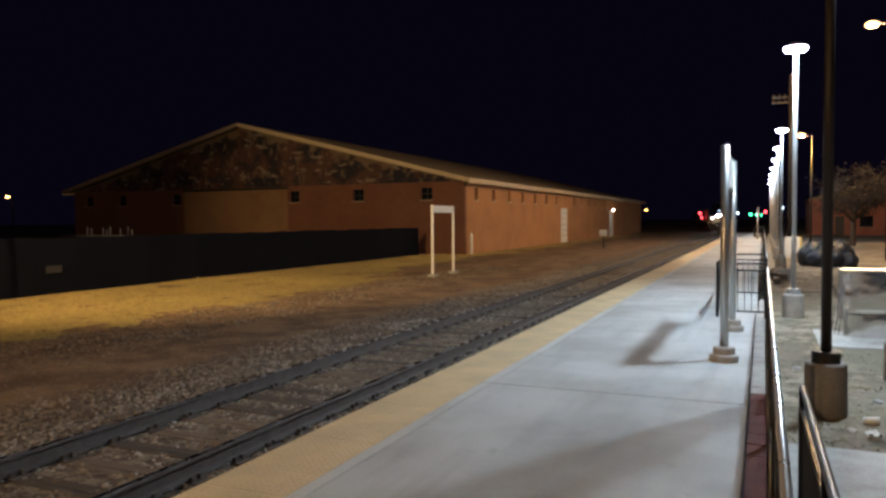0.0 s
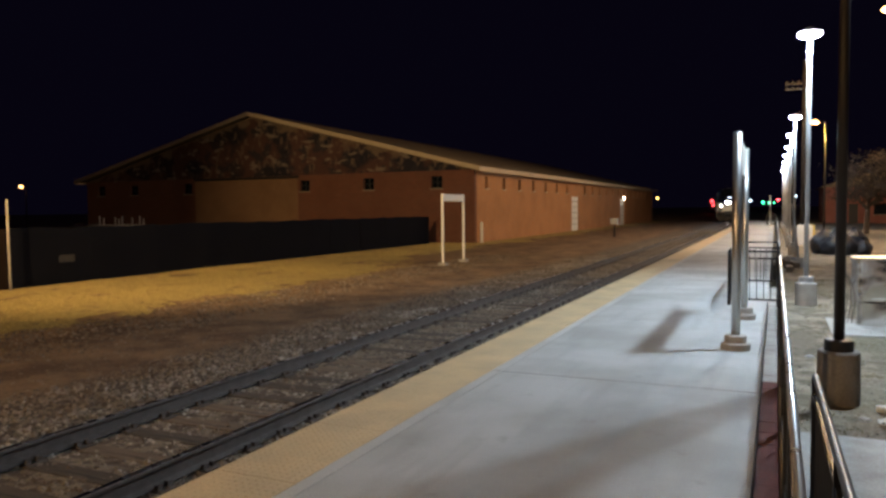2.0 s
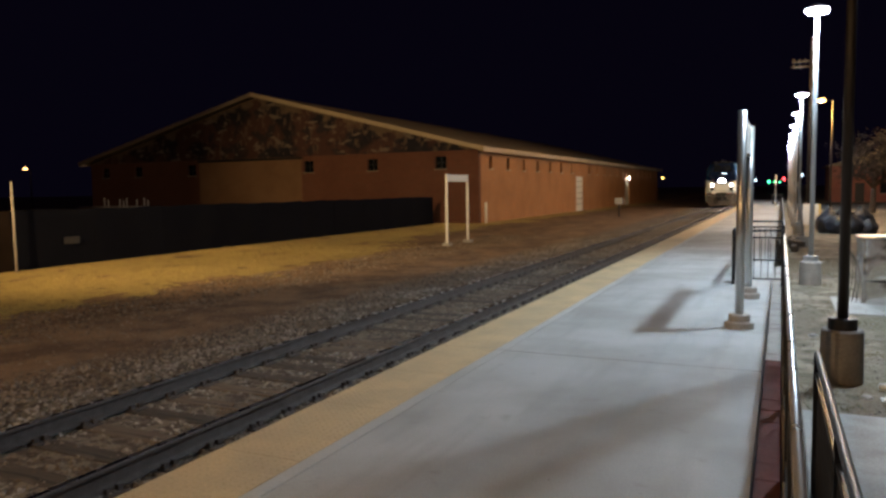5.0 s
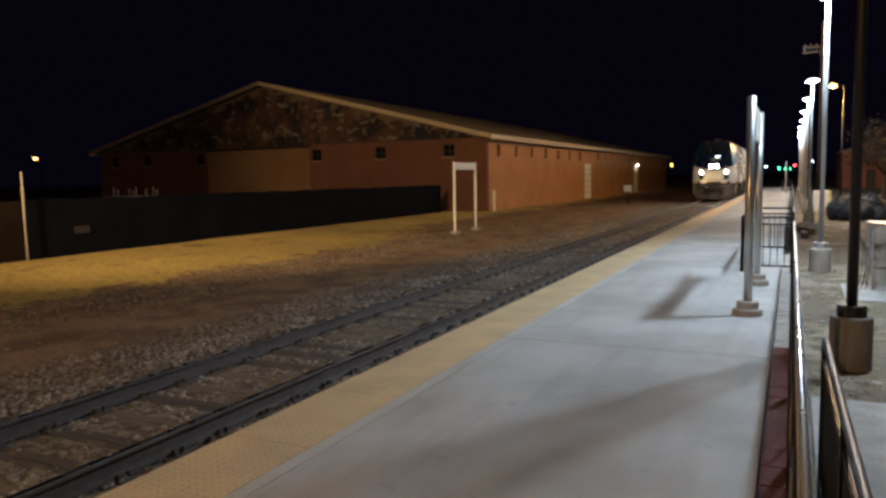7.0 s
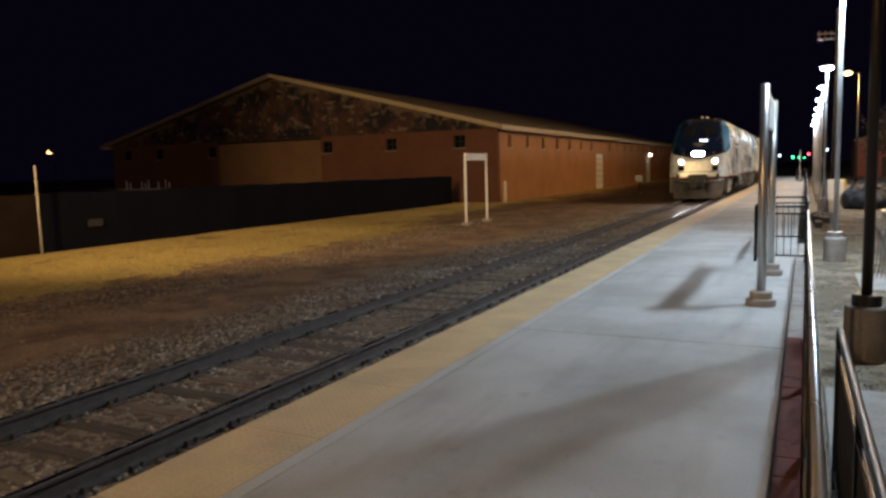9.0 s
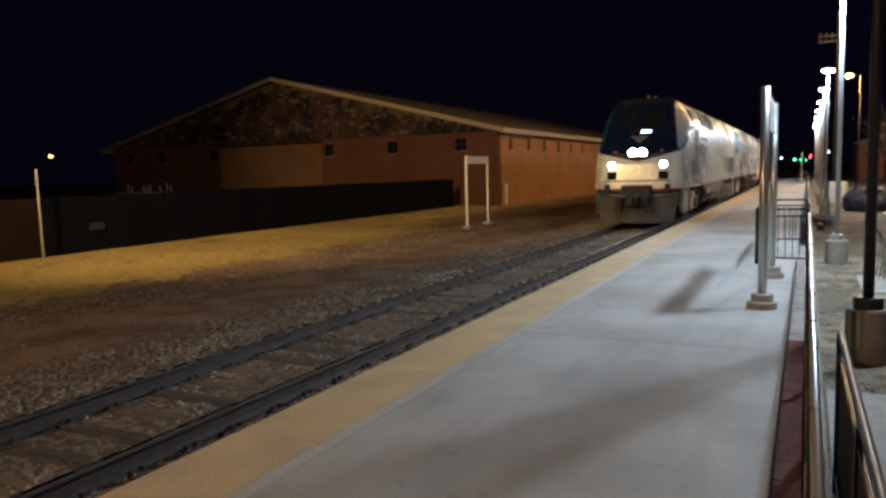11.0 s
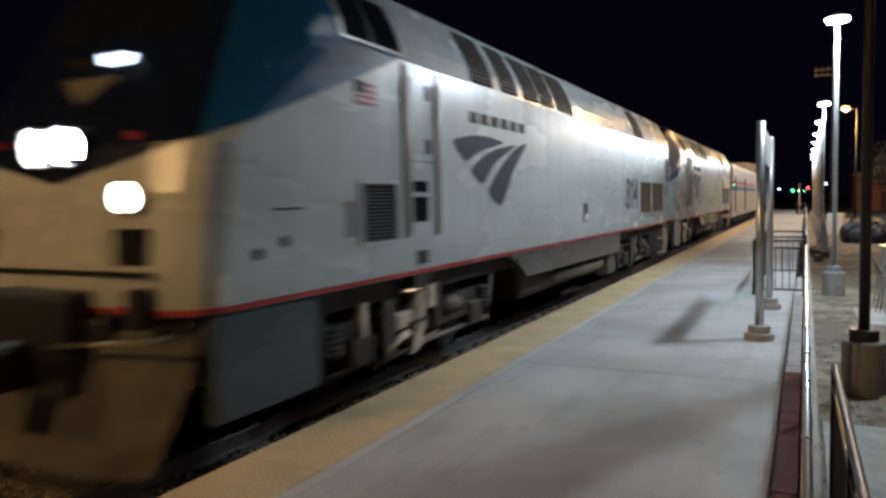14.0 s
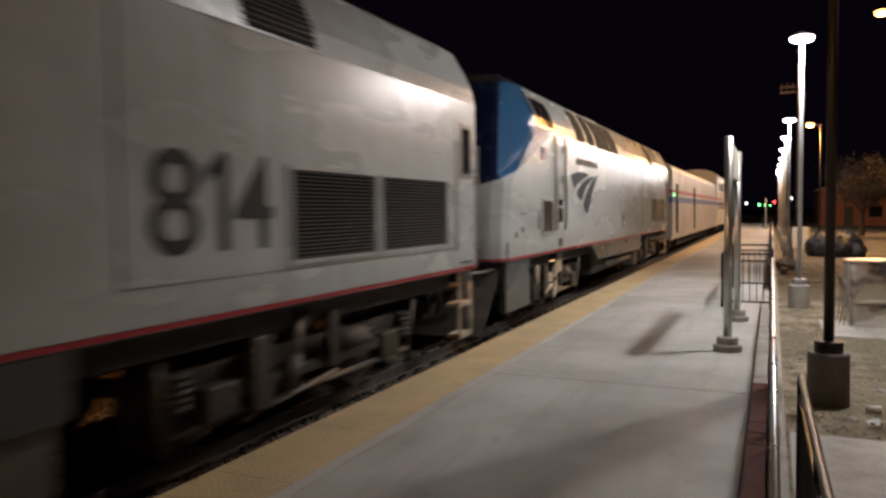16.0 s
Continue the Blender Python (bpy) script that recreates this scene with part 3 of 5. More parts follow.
# ---- signs and lamp posts ----
def platform_sign(y):
    ob = thing("station_sign", (3.08, y, 0.0), "two-post steel platform sign seen edge-on", "sign", "platform signs")
    for d in (0.0, 2.72):
        post = part("post", tubes(((0, d, 0), (0, d, 2.70), 0.052)), STEEL, ob, smooth=True)
        bm = bmesh.new()
        lathe(bm, [(0.175, 0), (0.175, 0.075), (0.165, 0.085), (0.13, 0.09), (0.13, 0.17), (0.12, 0.18), (0.055, 0.185)], (0, d, 0), 28)
        part("base", bm, OLD_CONCRETE, ob, "round concrete and steel foot")
    part("panel", boxes((-0.02, 0.02, 0.055, 2.665, 2.22, 2.66), bevel=0.006), WHITE_PAINT, ob, "pale sign panel")
    return ob


platform_sign(9.84)
platform_sign(70.0)


def lamp_post(at, label, pole, height=5.0, lit=True, pier=0.50, r=0.050, base=OLD_CONCRETE):
    ob = thing("platform_lamp", at, label, "lamp post", "platform lamps")
    bm = bmesh.new()
    lathe(bm, [(0.215, -0.05), (0.21, pier - 0.02), (0.195, pier)], seg=32)
    part("pier", bm, base, ob, "round concrete pier")
    bm = bmesh.new()
    lathe(bm, [(0.145, pier), (0.145, pier + 0.11), (0.135, pier + 0.12), (0.07, pier + 0.125)], seg=28)
    part("base_cover", bm, pole, ob)
    part("pole", tubes(((0, 0, pier + 0.1), (0, 0, height), r, r * 0.85)), pole, ob, smooth=True)
    if lit:
        bm = bmesh.new()
        lathe(bm, [(0.06, height - 0.08), (0.08, height + 0.03), (0.22, height + 0.06), (0.245, height + 0.09), (0.11, height + 0.15), (0.03, height + 0.18)], seg=32)
        part("head", bm, pole, ob, smooth=True)
        bm = bmesh.new()
        lathe(bm, [(0.09, height - 0.02), (0.19, height - 0.005), (0.228, height + 0.03), (0.228, height + 0.056), (0.1, height + 0.058)], seg=32)
        part("lens", bm, LENS_WHITE, ob, "glowing white lens")
    return ob


near = lamp_post((4.16, 8.95, YARD_Z), "dark bronze lamp post on a round concrete pier", BRONZE, 6.6, False, 0.57, 0.055, PIER_SHADED)
first = lamp_post((4.13, PLATFORM_LAMPS[0], YARD_Z), "grey lamp post with a glowing white disc head", GREY_POLE, 5.70)
for y in PLATFORM_LAMPS[1:]:
    copy_thing(first, pose(4.2, y, YARD_Z))
lamp_post((TALL_LAMP[0], TALL_LAMP[1], YARD_Z), "tall grey lamp post with a glowing white head", GREY_POLE, TALL_LAMP[2] - YARD_Z + 0.1)


def sodium_lamp(at, label):
    x, y, z = at
    ob = thing("street_lamp", (x + 0.75, y, YARD_Z if x > 0 else LOW_Z), label, "street lamp", "sodium street lamps")
    h = z - (YARD_Z if x > 0 else LOW_Z)
    part("pole", tubes(((0, 0, 0), (0, 0, h + 0.1), 0.09, 0.055)), BRONZE, ob, smooth=True)
    part("arm", tubes(((0, 0, h), (-0.55, 0, h + 0.18), 0.03)), BRONZE, ob, smooth=True)
    bm = bmesh.new()
    bmesh.ops.create_uvsphere(bm, u_segments=20, v_segments=12, radius=1.0, matrix=Matrix.Translation((-0.75, 0, h + 0.20)) @ Matrix.Diagonal((0.34, 0.17, 0.10, 1)))
    part("head", bm, GREY_POLE, ob, smooth=True)
    bm = bmesh.new()
    bmesh.ops.create_uvsphere(bm, u_segments=20, v_segments=12, radius=1.0, matrix=Matrix.Translation((-0.78, 0, h + 0.13)) @ Matrix.Diagonal((0.30, 0.24, 0.16, 1)))
    part("lens", bm, LENS_SODIUM, ob, "glowing orange lens", smooth=True)
    return ob


# The last post is added out of view to carry the grass fill light.
for at in SODIUM_LAMPS + [GRASS_FILL]:
    sodium_lamp(at, "street lamp with an orange sodium light on a steel pole")
sodium_lamp((-78.0, 59.0, 4.9), "far street lamp with an orange sodium light")


# ---- warehouse ----
WX0, WX1, WY0, WY1 = -49.6, -14.3, 44.4, 120.0
ROOF_MID, ROOF_HALF = -31.9, 18.2
EAVE, APEX = 4.36, 8.92


def wall_with_holes(bm, length, height, holes, thick, to3, top=None):
    """A wall in the u, z plane with rectangular holes (u0, u1, z0, z1); top(u) gives a sloping head."""
    us = sorted({0, length, *[h[0] for h in holes], *[h[1] for h in holes]})
    zs = sorted({0, height, *[h[2] for h in holes], *[h[3] for h in holes]})
    for u0, u1 in zip(us, us[1:]):
        for z0, z1 in zip(zs, zs[1:]):
            if any(h[0] <= u0 and u1 <= h[1] and h[2] <= z0 and z1 <= h[3] for h in holes):
                continue
            vs = [bm.verts.new(to3(u, z, d)) for d in (0, thick) for u, z in ((u0, z0), (u1, z0), (u1, z1), (u0, z1))]
            for q in ((0, 1, 2, 3), (7, 6, 5, 4), (0, 4, 5, 1), (1, 5, 6, 2), (2, 6, 7, 3), (3, 7, 4, 0)):
                bm.faces.new([vs[i] for i in q])
    bmesh.ops.remove_doubles(bm, verts=bm.verts, dist=0.001)
    return bm


def warehouse():
    ob = thing("warehouse", (0, 0, 0), "long low red-brick warehouse with a painted gable and pitched roof", "building")
    z0 = LOW_Z - 0.1
    # gable end
    wins = [-47.9, -44.2, -38.5, -27.5, -22.2, -17.0]
    holes = [(x - 0.42 - WX0, x + 0.42 - WX0, 3.2 - z0, 4.0 - z0) for x in wins]
    part("gable_wall", wall_with_holes(bmesh.new(), WX1 - WX0, EAVE - z0, holes, 0.35, lambda u, z, d: (WX0 + u, WY0 + d, z0 + z)), BRICK, ob, "red-brown brick end wall, dimmed in its colour")
    bm = bmesh.new()
    extrude_outline(bm, [(WX0, EAVE + 0.003), (WX1, EAVE + 0.003), (ROOF_MID, APEX - 0.06)], 0.35, lambda u, v, d: (u, WY0 + d, v))
    part("mural", bm, MURAL, ob, "faded dark painted mural across the gable")
    part("infill_panel", boxes((-37.7, -28.1, WY0 - 0.06, WY0 - 0.002, z0, 4.15)), BRICK_PALE, ob, "paler bricked-up loading door")
    part("lintel", boxes((-37.8, -28.0, WY0 - 0.09, WY0 - 0.002, 4.155, 4.33)), BLACK, ob, "dark steel lintel")
    for x in wins:
        w = part("window", boxes((x - 0.42, x + 0.42, WY0 + 0.2, WY0 + 0.24, 3.2, 4.0)), DARK_GLASS, ob, "dark square window")
        part("sill", boxes((x - 0.47, x + 0.47, WY0 - 0.08, WY0 + 0.2, 3.12, 3.197), bevel=0.01), TRIM, w)
        part("frame", boxes((x - 0.03, x + 0.03, WY0 + 0.16, WY0 + 0.198, 3.2, 4.0), (x - 0.42, x + 0.42, WY0 + 0.16, WY0 + 0.198, 3.57, 3.63)), BLACK, w)
    # long wall towards the track
    slots = [46.6 + 3.5 * i for i in range(20) if i != 7]
    doors = [(69.3, 72.2, 2.9), (93.5, 96.5, 2.9)]
    holes = [(y - 0.3 - WY0 - 0.36, y + 0.3 - WY0 - 0.36, 3.2 - z0, 4.0 - z0) for y in slots] + [(a - WY0 - 0.36, b - WY0 - 0.36, 0, h - z0) for a, b, h in doors]
    part("long_wall", wall_with_holes(bmesh.new(), WY1 - WY0 - 0.72, EAVE - z0, holes, 0.35, lambda u, z, d: (WX1 - d, WY0 + 0.36 + u, z0 + z)), BRICK_SODIUM_LIT, ob, "long brick side wall with orange lamp light in its colour")
    for y in slots:
        w = part("window", boxes((WX1 - 0.24, WX1 - 0.2, y - 0.3, y + 0.3, 3.2, 4.0)), DARK_GLASS, ob, "small dark window slot")
        part("sill", boxes((WX1 - 0.2, WX1 + 0.08, y - 0.35, y + 0.35, 3.10, 3.197), bevel=0.01), FASCIA, w)
    for a, b, h in doors:
        d = part("door", boxes((WX1 - 0.15, WX1 - 0.1, a, b, z0, h)), WHITE_PAINT, ob, "pale painted loading door")
        part("rib", boxes(*[(WX1 - 0.098, WX1 - 0.08, a + 0.1, b - 0.1, z, z + 0.05) for z in np.arange(0.2, h, 0.55)]), TRIM, d)
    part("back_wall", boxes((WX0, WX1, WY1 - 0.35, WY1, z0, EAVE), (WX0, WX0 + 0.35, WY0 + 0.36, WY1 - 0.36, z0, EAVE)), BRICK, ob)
    # roof with overhang
    mid = ROOF_MID
    slope = (APEX - EAVE) / ROOF_HALF
    for side in (-1, 1):
        bm = bmesh.new()
        w = ROOF_HALF
        extrude_outline(bm, [(0, APEX + 0.02), (side * w, APEX + 0.02 - slope * w), (side * w, APEX + 0.14 - slope * w), (0, APEX + 0.14)], WY1 - WY0 + 1.4, lambda u, v, d: (mid + u, WY0 - 0.7 + d, v))
        r = part("roof", bm, ROOFING, ob, "low-pitched sheet roof")
        bm = bmesh.new()
        extrude_outline(bm, [(0, APEX - 0.12), (side * w, APEX - 0.12 - slope * w), (side * w, APEX + 0.17 - slope * w), (0, APEX + 0.17)], 0.08, lambda u, v, d: (mid + u, WY0 - 0.79 + d, v))
        part("rake_trim", bm, FASCIA if side > 0 else TRIM, r, "pale roof edge board")
        z = APEX - slope * w
        x = mid + side * (w + 0.003)
        part("fascia", boxes((min(x, x + side * 0.06), max(x, x + side * 0.06), WY0 - 0.78, WY1 + 0.7, z - 0.16, z + 0.17)), FASCIA, r, "pale eaves board")
        part("soffit", boxes((min(WX1 + 0.002, x - 0.01), max(WX1 + 0.002, x - 0.01), WY0, WY1, z - 0.13, z - 0.10)) if side > 0 else boxes((x + 0.01, WX0 - 0.002, WY0, WY1, z - 0.13, z - 0.10)), TRIM, r)
    return ob


warehouse()


# ---- screened fence ----
def screened_fence(y_from, count, width, mat, label):
    ob = thing("screened_fence", (-16.9, y_from, LOW_Z), label, "fence", "yard fences")
    for i in range(count):
        y0 = width * i
        part("post", tubes(((-0.06, y0, -0.1), (-0.06, y0, 1.70), 0.03), seg=10), BLACK, ob, smooth=True)
        bm = bmesh.new()
        n, prev = 8, None
        for k in range(n + 1):
            y = y0 - 0.03 + (width + 0.06) * k / n
            off = 0.03 * math.sin(k * math.pi / n * 2 + i)
            pair = [bm.verts.new((off, y, 0.0)), bm.verts.new((off * 0.4, y, 1.78 + 0.02 * math.sin(i * 2.1 + k * 0.7)))]
            if prev:
                bm.faces.new((prev[0], pair[0], pair[1], prev[1]))
            prev = pair
        sc = part("screen", bm, mat, ob)
        sc.modifiers.new("thick", "SOLIDIFY").thickness = 0.012
    part("top_rail", tubes(((-0.06, 0, 1.72), (-0.06, width * count, 1.72), 0.02), seg=8), BLACK, ob)
    return ob


screened_fence(14.25, 10, 2.86, SCREEN, "fence covered with nearly black windscreen cloth")
screened_fence(-14.0, 10, 2.82, BOARDS, "dark brown board fence along the yard")
post = thing("pale_post", (-16.65, 14.15, LOW_Z), "tall pale painted pole at the fence end", "pole")
part("shaft", tubes(((0, 0, -0.1), (-0.03, 0, 2.62), 0.036, 0.03)), OLD_CONCRETE, post, smooth=True)
tag = thing("fence_sign", (-16.86, 16.2, 0.26), "small grey notice on the dark fence", "sign")
part("plate", boxes((0.0, 0.012, -0.28, 0.28, 0.0, 0.22), bevel=0.003), GREY_DARK, tag)


# ---- white frame by the track ----
def white_frame():
    ob = thing("white_sign_frame", (-8.35, 26.2, LOW_Z + 0.03), "white two-legged sign frame with a top board", "sign")
    for y in (0.0, 2.1):
        part("leg", boxes((-0.04, 0.04, y - 0.045, y + 0.045, 0, 2.80), bevel=0.008), WHITE_PAINT, ob)
        part("foot", boxes((-0.16, 0.16, y - 0.16, y + 0.16, -0.02, 0.09), bevel=0.02), OLD_CONCRETE, ob)
    part("board", boxes((-0.02, 0.02, 0.05, 2.05, 2.50, 2.78), bevel=0.005), WHITE_PAINT, ob, "blank white board")
    return ob


white_frame()


# ---- the train ----
LETTER_GREY = material("lettering_grey", (0.03, 0.036, 0.04), 0.6, 0, 0.05, 3, 50, 0, spec=0.15)
PALE_PART = material("pale_dusty_metal", (0.12, 0.105, 0.09), 0.55, 0.4, 0.2, 6, 50, 0.1, (0.08, 0.07, 0.06), 0.9)


def body_rings(rows, columns):
    """Closed rings, one a height, joined by quads and capped above and below."""
    bm = bmesh.new()
    rings = []
    for row in rows:
        half = columns(*row)
        pts = [(x, y) for x, y in half] + [(-x, y) for x, y in half[::-1] if x > 1e-6]
        rings.append([bm.verts.new((x, y, row[0])) for x, y in pts])
    for a, b in zip(rings, rings[1:]):
        n = len(a)
        for i in range(n):
            j = (i + 1) % n
            bm.faces.new((a[i], a[j], b[j], b[i]))
    bm.faces.new(rings[0][::-1])
    bm.faces.new(rings[-1])
    return bm


LOCO_LEN = 19.7
LOCO_NOSE = 0.28
LOCO_ROWS = [(z, y + LOCO_NOSE, w) for z, y, w in [(1.21, -0.25, 1.50), (1.60, -0.22, 1.50), (2.10, -0.17, 1.50), (2.47, -0.08, 1.50), (2.58, -0.018, 1.50), (3.0, 0.22, 1.50), (3.34, 0.412, 1.50), (3.46, 0.48, 1.50), (3.66, 0.593, 1.455), (3.85, 0.70, 1.37), (4.20, 0.90, 1.17), (4.36, 1.05, 0.92), (4.44, 1.35, 0.45)]]


def facet_x(y, z):
    """The flat raked facet between the windscreen and the side."""
    return 1.305 + (0.534 * (y - 0.37) - 0.503 * (z - 2.58)) / 1.132


def loco_columns(z, yf, w):
    """Half the plan at one height: a tight front corner low down, the flat facet above."""
    if z < 2.55:
        edge, corner = w, [(0.84 * w, yf + 0.06), (0.95 * w, yf + 0.15), (w, yf + 0.32), (w, yf + 0.45)]
    else:
        edge = min(facet_x(yf + 0.11, z), 0.87 * w)
        yc = max(yf + 0.13, min(1.5, 0.37 + 1.487 * (z - 2.58)))
        corner = [(0.92 * edge, yf + 0.06), (edge, yf + 0.11), (min(w, facet_x(yc, z)), yc), (w, yc + 0.25)]
    return [(0.0, yf), (0.35 * edge, yf + 0.005), (0.66 * edge, yf + 0.02)] + corner + [(w, 2.0), (w, LOCO_LEN - 0.25), (0.95 * w, LOCO_LEN - 0.06), (0.85 * w, LOCO_LEN), (0.0, LOCO_LEN)]


def front_y(z):
    for (z0, y0, _), (z1, y1, _) in zip(LOCO_ROWS, LOCO_ROWS[1:]):
        if z0 <= z <= z1:
            return y0 + (y1 - y0) * (z - z0) / (z1 - z0)
    return LOCO_ROWS[0][1]


def side_x(z):
    for (z0, _, w0), (z1, _, w1) in zip(LOCO_ROWS, LOCO_ROWS[1:]):
        if z0 <= z <= z1:
            return w0 + (w1 - w0) * (z - z0) / (z1 - z0)
    return 1.5


def side_panel(y0, y1, z0, z1, proud=0.008, thick=0.05, sides=(1, -1), lean=0.0):
    """A flat panel lying on the body's side, vertical or sloping with it."""
    bm = bmesh.new()
    zs = [z0] + [z for z in (3.46, 3.66, 3.85, 4.20) if z0 + 0.02 < z < z1 - 0.02] + [z1]
    for s in sides:
        rows = []
        for z in zs:
            shift = lean * (z - z0) / (z1 - z0)
            rows.append([bm.verts.new((s * (side_x(z) + d), y + shift, z + (0.5 * d if z > 3.47 else 0))) for y, d in ((y0, proud), (y1, proud), (y1, proud - thick), (y0, proud - thick))])
        for a, b in zip(rows, rows[1:]):
            for i in range(4):
                bm.faces.new((a[i], a[(i + 1) % 4], b[(i + 1) % 4], b[i]))
        bm.faces.new(rows[0][::-1])
        bm.faces.new(rows[-1])
    return bm


def panels(name, mat, parent, *dims, label="", **more):
    """The same panel on both sides, each a part of its own; returns the near one."""
    pair = [part(name, side_panel(*dims, sides=(k,), **more), mat, parent, label) for k in (-1, 1)]
    return pair[1]


def louvre(name, parent, y0, y1, z0, z1, rows, label="dark louvred grille"):
    g = part(name, side_panel(y0, y1, z0, z1, 0.004, sides=(1,)), LOUVRE, parent, label)
    part("grille_frame", boxes((1.5, 1.522, y0 - 0.04, y0, z0 - 0.04, z1 + 0.04), (1.5, 1.522, y1, y1 + 0.04, z0 - 0.04, z1 + 0.04), (1.5, 1.522, y0, y1, z1, z1 + 0.04), (1.5, 1.522, y0, y1, z0 - 0.04, z0)), LOCO, g)
    mesh = None
    for i in range(rows):
        z = z0 + (z1 - z0) * (i + 0.5) / rows
        if mesh is None:
            bm = bmesh.new()
            h = (z1 - z0) / rows * 0.24
            extrude_outline(bm, [(1.505, h), (1.526, -h), (1.530, -h), (1.509, h)], y1 - y0, lambda u, v, d: (u, y0 + d, v))
            s = part("slat", bm, SLAT, g)
            mesh = s.data
        else:
            s = new("slat", mesh)
            s.parent = g
        s.location = (0, 0, z)


SLAT = material("slat_grey", (0.055, 0.055, 0.056), 0.6, 0.1, 0.1, 6, 60, 0.05, spec=0.2)


def curve_through(points, steps=5):
    """A closed smooth outline through corner points."""
    out, n = [], len(points)
    for i in range(n):
        p0, p1, p2, p3 = (Vector(points[(i + k) % n]) for k in (-1, 0, 1, 2))
        for k in range(steps):
            t = k / steps
            straight = p1 + (p2 - p1) * t
            bend = 0.5 * ((2 * p1) + (p2 - p0) * t + (2 * p0 - 5 * p1 + 4 * p2 - p3) * t * t + (3 * p1 - p0 - 3 * p2 + p3) * t ** 3)
            out.append(tuple(straight.lerp(bend, 0.6)))
    return out


def digit(text, at, width, height, parent):
    """One figure of the road number, as thin raised lettering on the side."""
    cu = bpy.data.curves.new("number", "FONT")
    cu.body, cu.size, cu.extrude = text, height / 0.70, 0.004
    cu.offset = 0.004
    tmp = new("number", cu)
    me = bpy.data.meshes.new_from_object(tmp)
    bpy.data.objects.remove(tmp)
    ys = [v.co.x for v in me.vertices]
    k = width / (max(ys) - min(ys))
    for v in me.vertices:
        v.co = Vector((v.co.z + 1.506, at[0] + (v.co.x - min(ys)) * k, at[1] + v.co.y))
    me.materials.append(LETTER_GREY)
    ob = new("digit", me)
    ob.parent = parent
    return tagged(ob, "dark grey road number digit")


# Underframe steel brightened to beige, with warm lamp light put into the colour.
LAMPLIT_BEIGE = material("lamplit_beige_steel", (0.58, 0.49, 0.36), 0.7, 0, 0.15, 6, 50, 0.2, (0.14, 0.115, 0.09), 0.8)


def truck(parent, centre, end):
    """A two-axle truck: side frames, springs, journal boxes, dampers and brake gear."""
    t = part("truck_frame", boxes((1.02, 1.16, centre - 2.0, centre + 2.0, 0.62, 0.82), (-1.16, -1.02, centre - 2.0, centre + 2.0, 0.62, 0.82), (-1.0, 1.0, centre - 0.35, centre + 0.35, 0.45, 0.95), bevel=0.03), UNDER, parent, "grimy cast truck frame")
    for side in (1, -1):
        for dy in (-1.4, 1.4):
            part("journal_box", boxes((side * 1.20 - 0.10, side * 1.20 + 0.10, centre + dy - 0.2, centre + dy + 0.2, 0.36, 0.66), bevel=0.03), CASTING, t, "dusty journal box")
            for k in (-0.42, 0.42):
                bm = bmesh.new()
                lathe(bm, [(0.10 if i % 2 else 0.075, 0.52 + 0.03 * i) for i in range(11)], (side * 1.2, centre + dy + k, 0), 14)
                part("coil_spring", bm, CASTING, t)
        part("damper", tubes(((side * 1.30, centre - 0.55, 0.42), (side * 1.30, centre - 0.35, 1.12), 0.05), ((side * 1.30, centre - 0.55, 0.42), (side * 1.30, centre - 0.47, 0.72), 0.068)), PALE_PART, t, "pale shock absorber", smooth=True)
        part("brake_cylinder", tubes(((side * 1.28, centre + 0.25, 0.72), (side * 1.28, centre + 0.75, 0.72), 0.11), ((side * 1.28, centre + 0.75, 0.72), (side * 1.28, centre + 1.05, 0.60), 0.03)), CASTING, t, "brake cylinder", smooth=True)
        part("brake_rod", tubes(((side * 1.22, centre - 1.9, 0.34), (side * 1.22, centre + 1.9, 0.36), 0.03), ((side * 1.30, centre - 1.2, 0.3), (side * 1.30, centre + 0.2, 0.44), 0.025)), PALE_PART, t, smooth=True)
        for k in (-1, 1):
            part("sand_pipe", tubes(((side * 1.25, centre + k * 2.05, 0.95), (side * 1.2, centre + k * 1.95, 0.2), 0.025)), PALE_PART, t, smooth=True)
        part("equaliser", boxes((side * 1.24 - 0.04, side * 1.24 + 0.04, centre - 1.15, centre + 1.15, 0.50, 0.60), (side * 1.33 - 0.03, side * 1.33 + 0.03, centre - 1.1, centre - 0.85, 0.35, 0.98), (side * 1.33 - 0.03, side * 1.33 + 0.03, centre + 0.05, centre + 0.2, 0.5, 1.05), bevel=0.02), CASTING, t)
    if end < 0:
        for side in (1, -1):
            bm = bmesh.new()
            extrude_outline(bm, curve_through([(-0.36, 1.02), (-0.18, 1.02), (-0.20, 0.70), (-0.25, 0.40), (-0.47, 0.30), (-0.52, 0.38), (-0.40, 0.60)], 3), 0.05, lambda u, v, d: (side * (1.31 + d), centre + u, v))
            part("step_bracket", bm, LAMPLIT_BEIGE, t, "curved step bracket in lamplit beige")
            part("step_plate", boxes((side * 1.33 - 0.05, side * 1.33 + 0.05, centre - 0.11, centre + 0.03, 0.77, 1.04), bevel=0.015), LAMPLIT_BEIGE, t, "plate in lamplit beige")
            for y0, y1, z in ((-0.68, -0.20, 1.00), (-0.56, -0.22, 0.66)):
                part("step_tread", boxes((side * 1.34 - 0.08, side * 1.34 + 0.08, centre + y0, centre + y1, z, z + 0.025), bevel=0.004), CASTING, t, "worn steel step tread")
            part("brake_casting", boxes((side * 1.30 - 0.06, side * 1.30 + 0.06, centre - 0.84, centre - 0.46, 0.62, 0.80), bevel=0.03), LAMPLIT_BEIGE, t, "brake casting in lamplit beige")
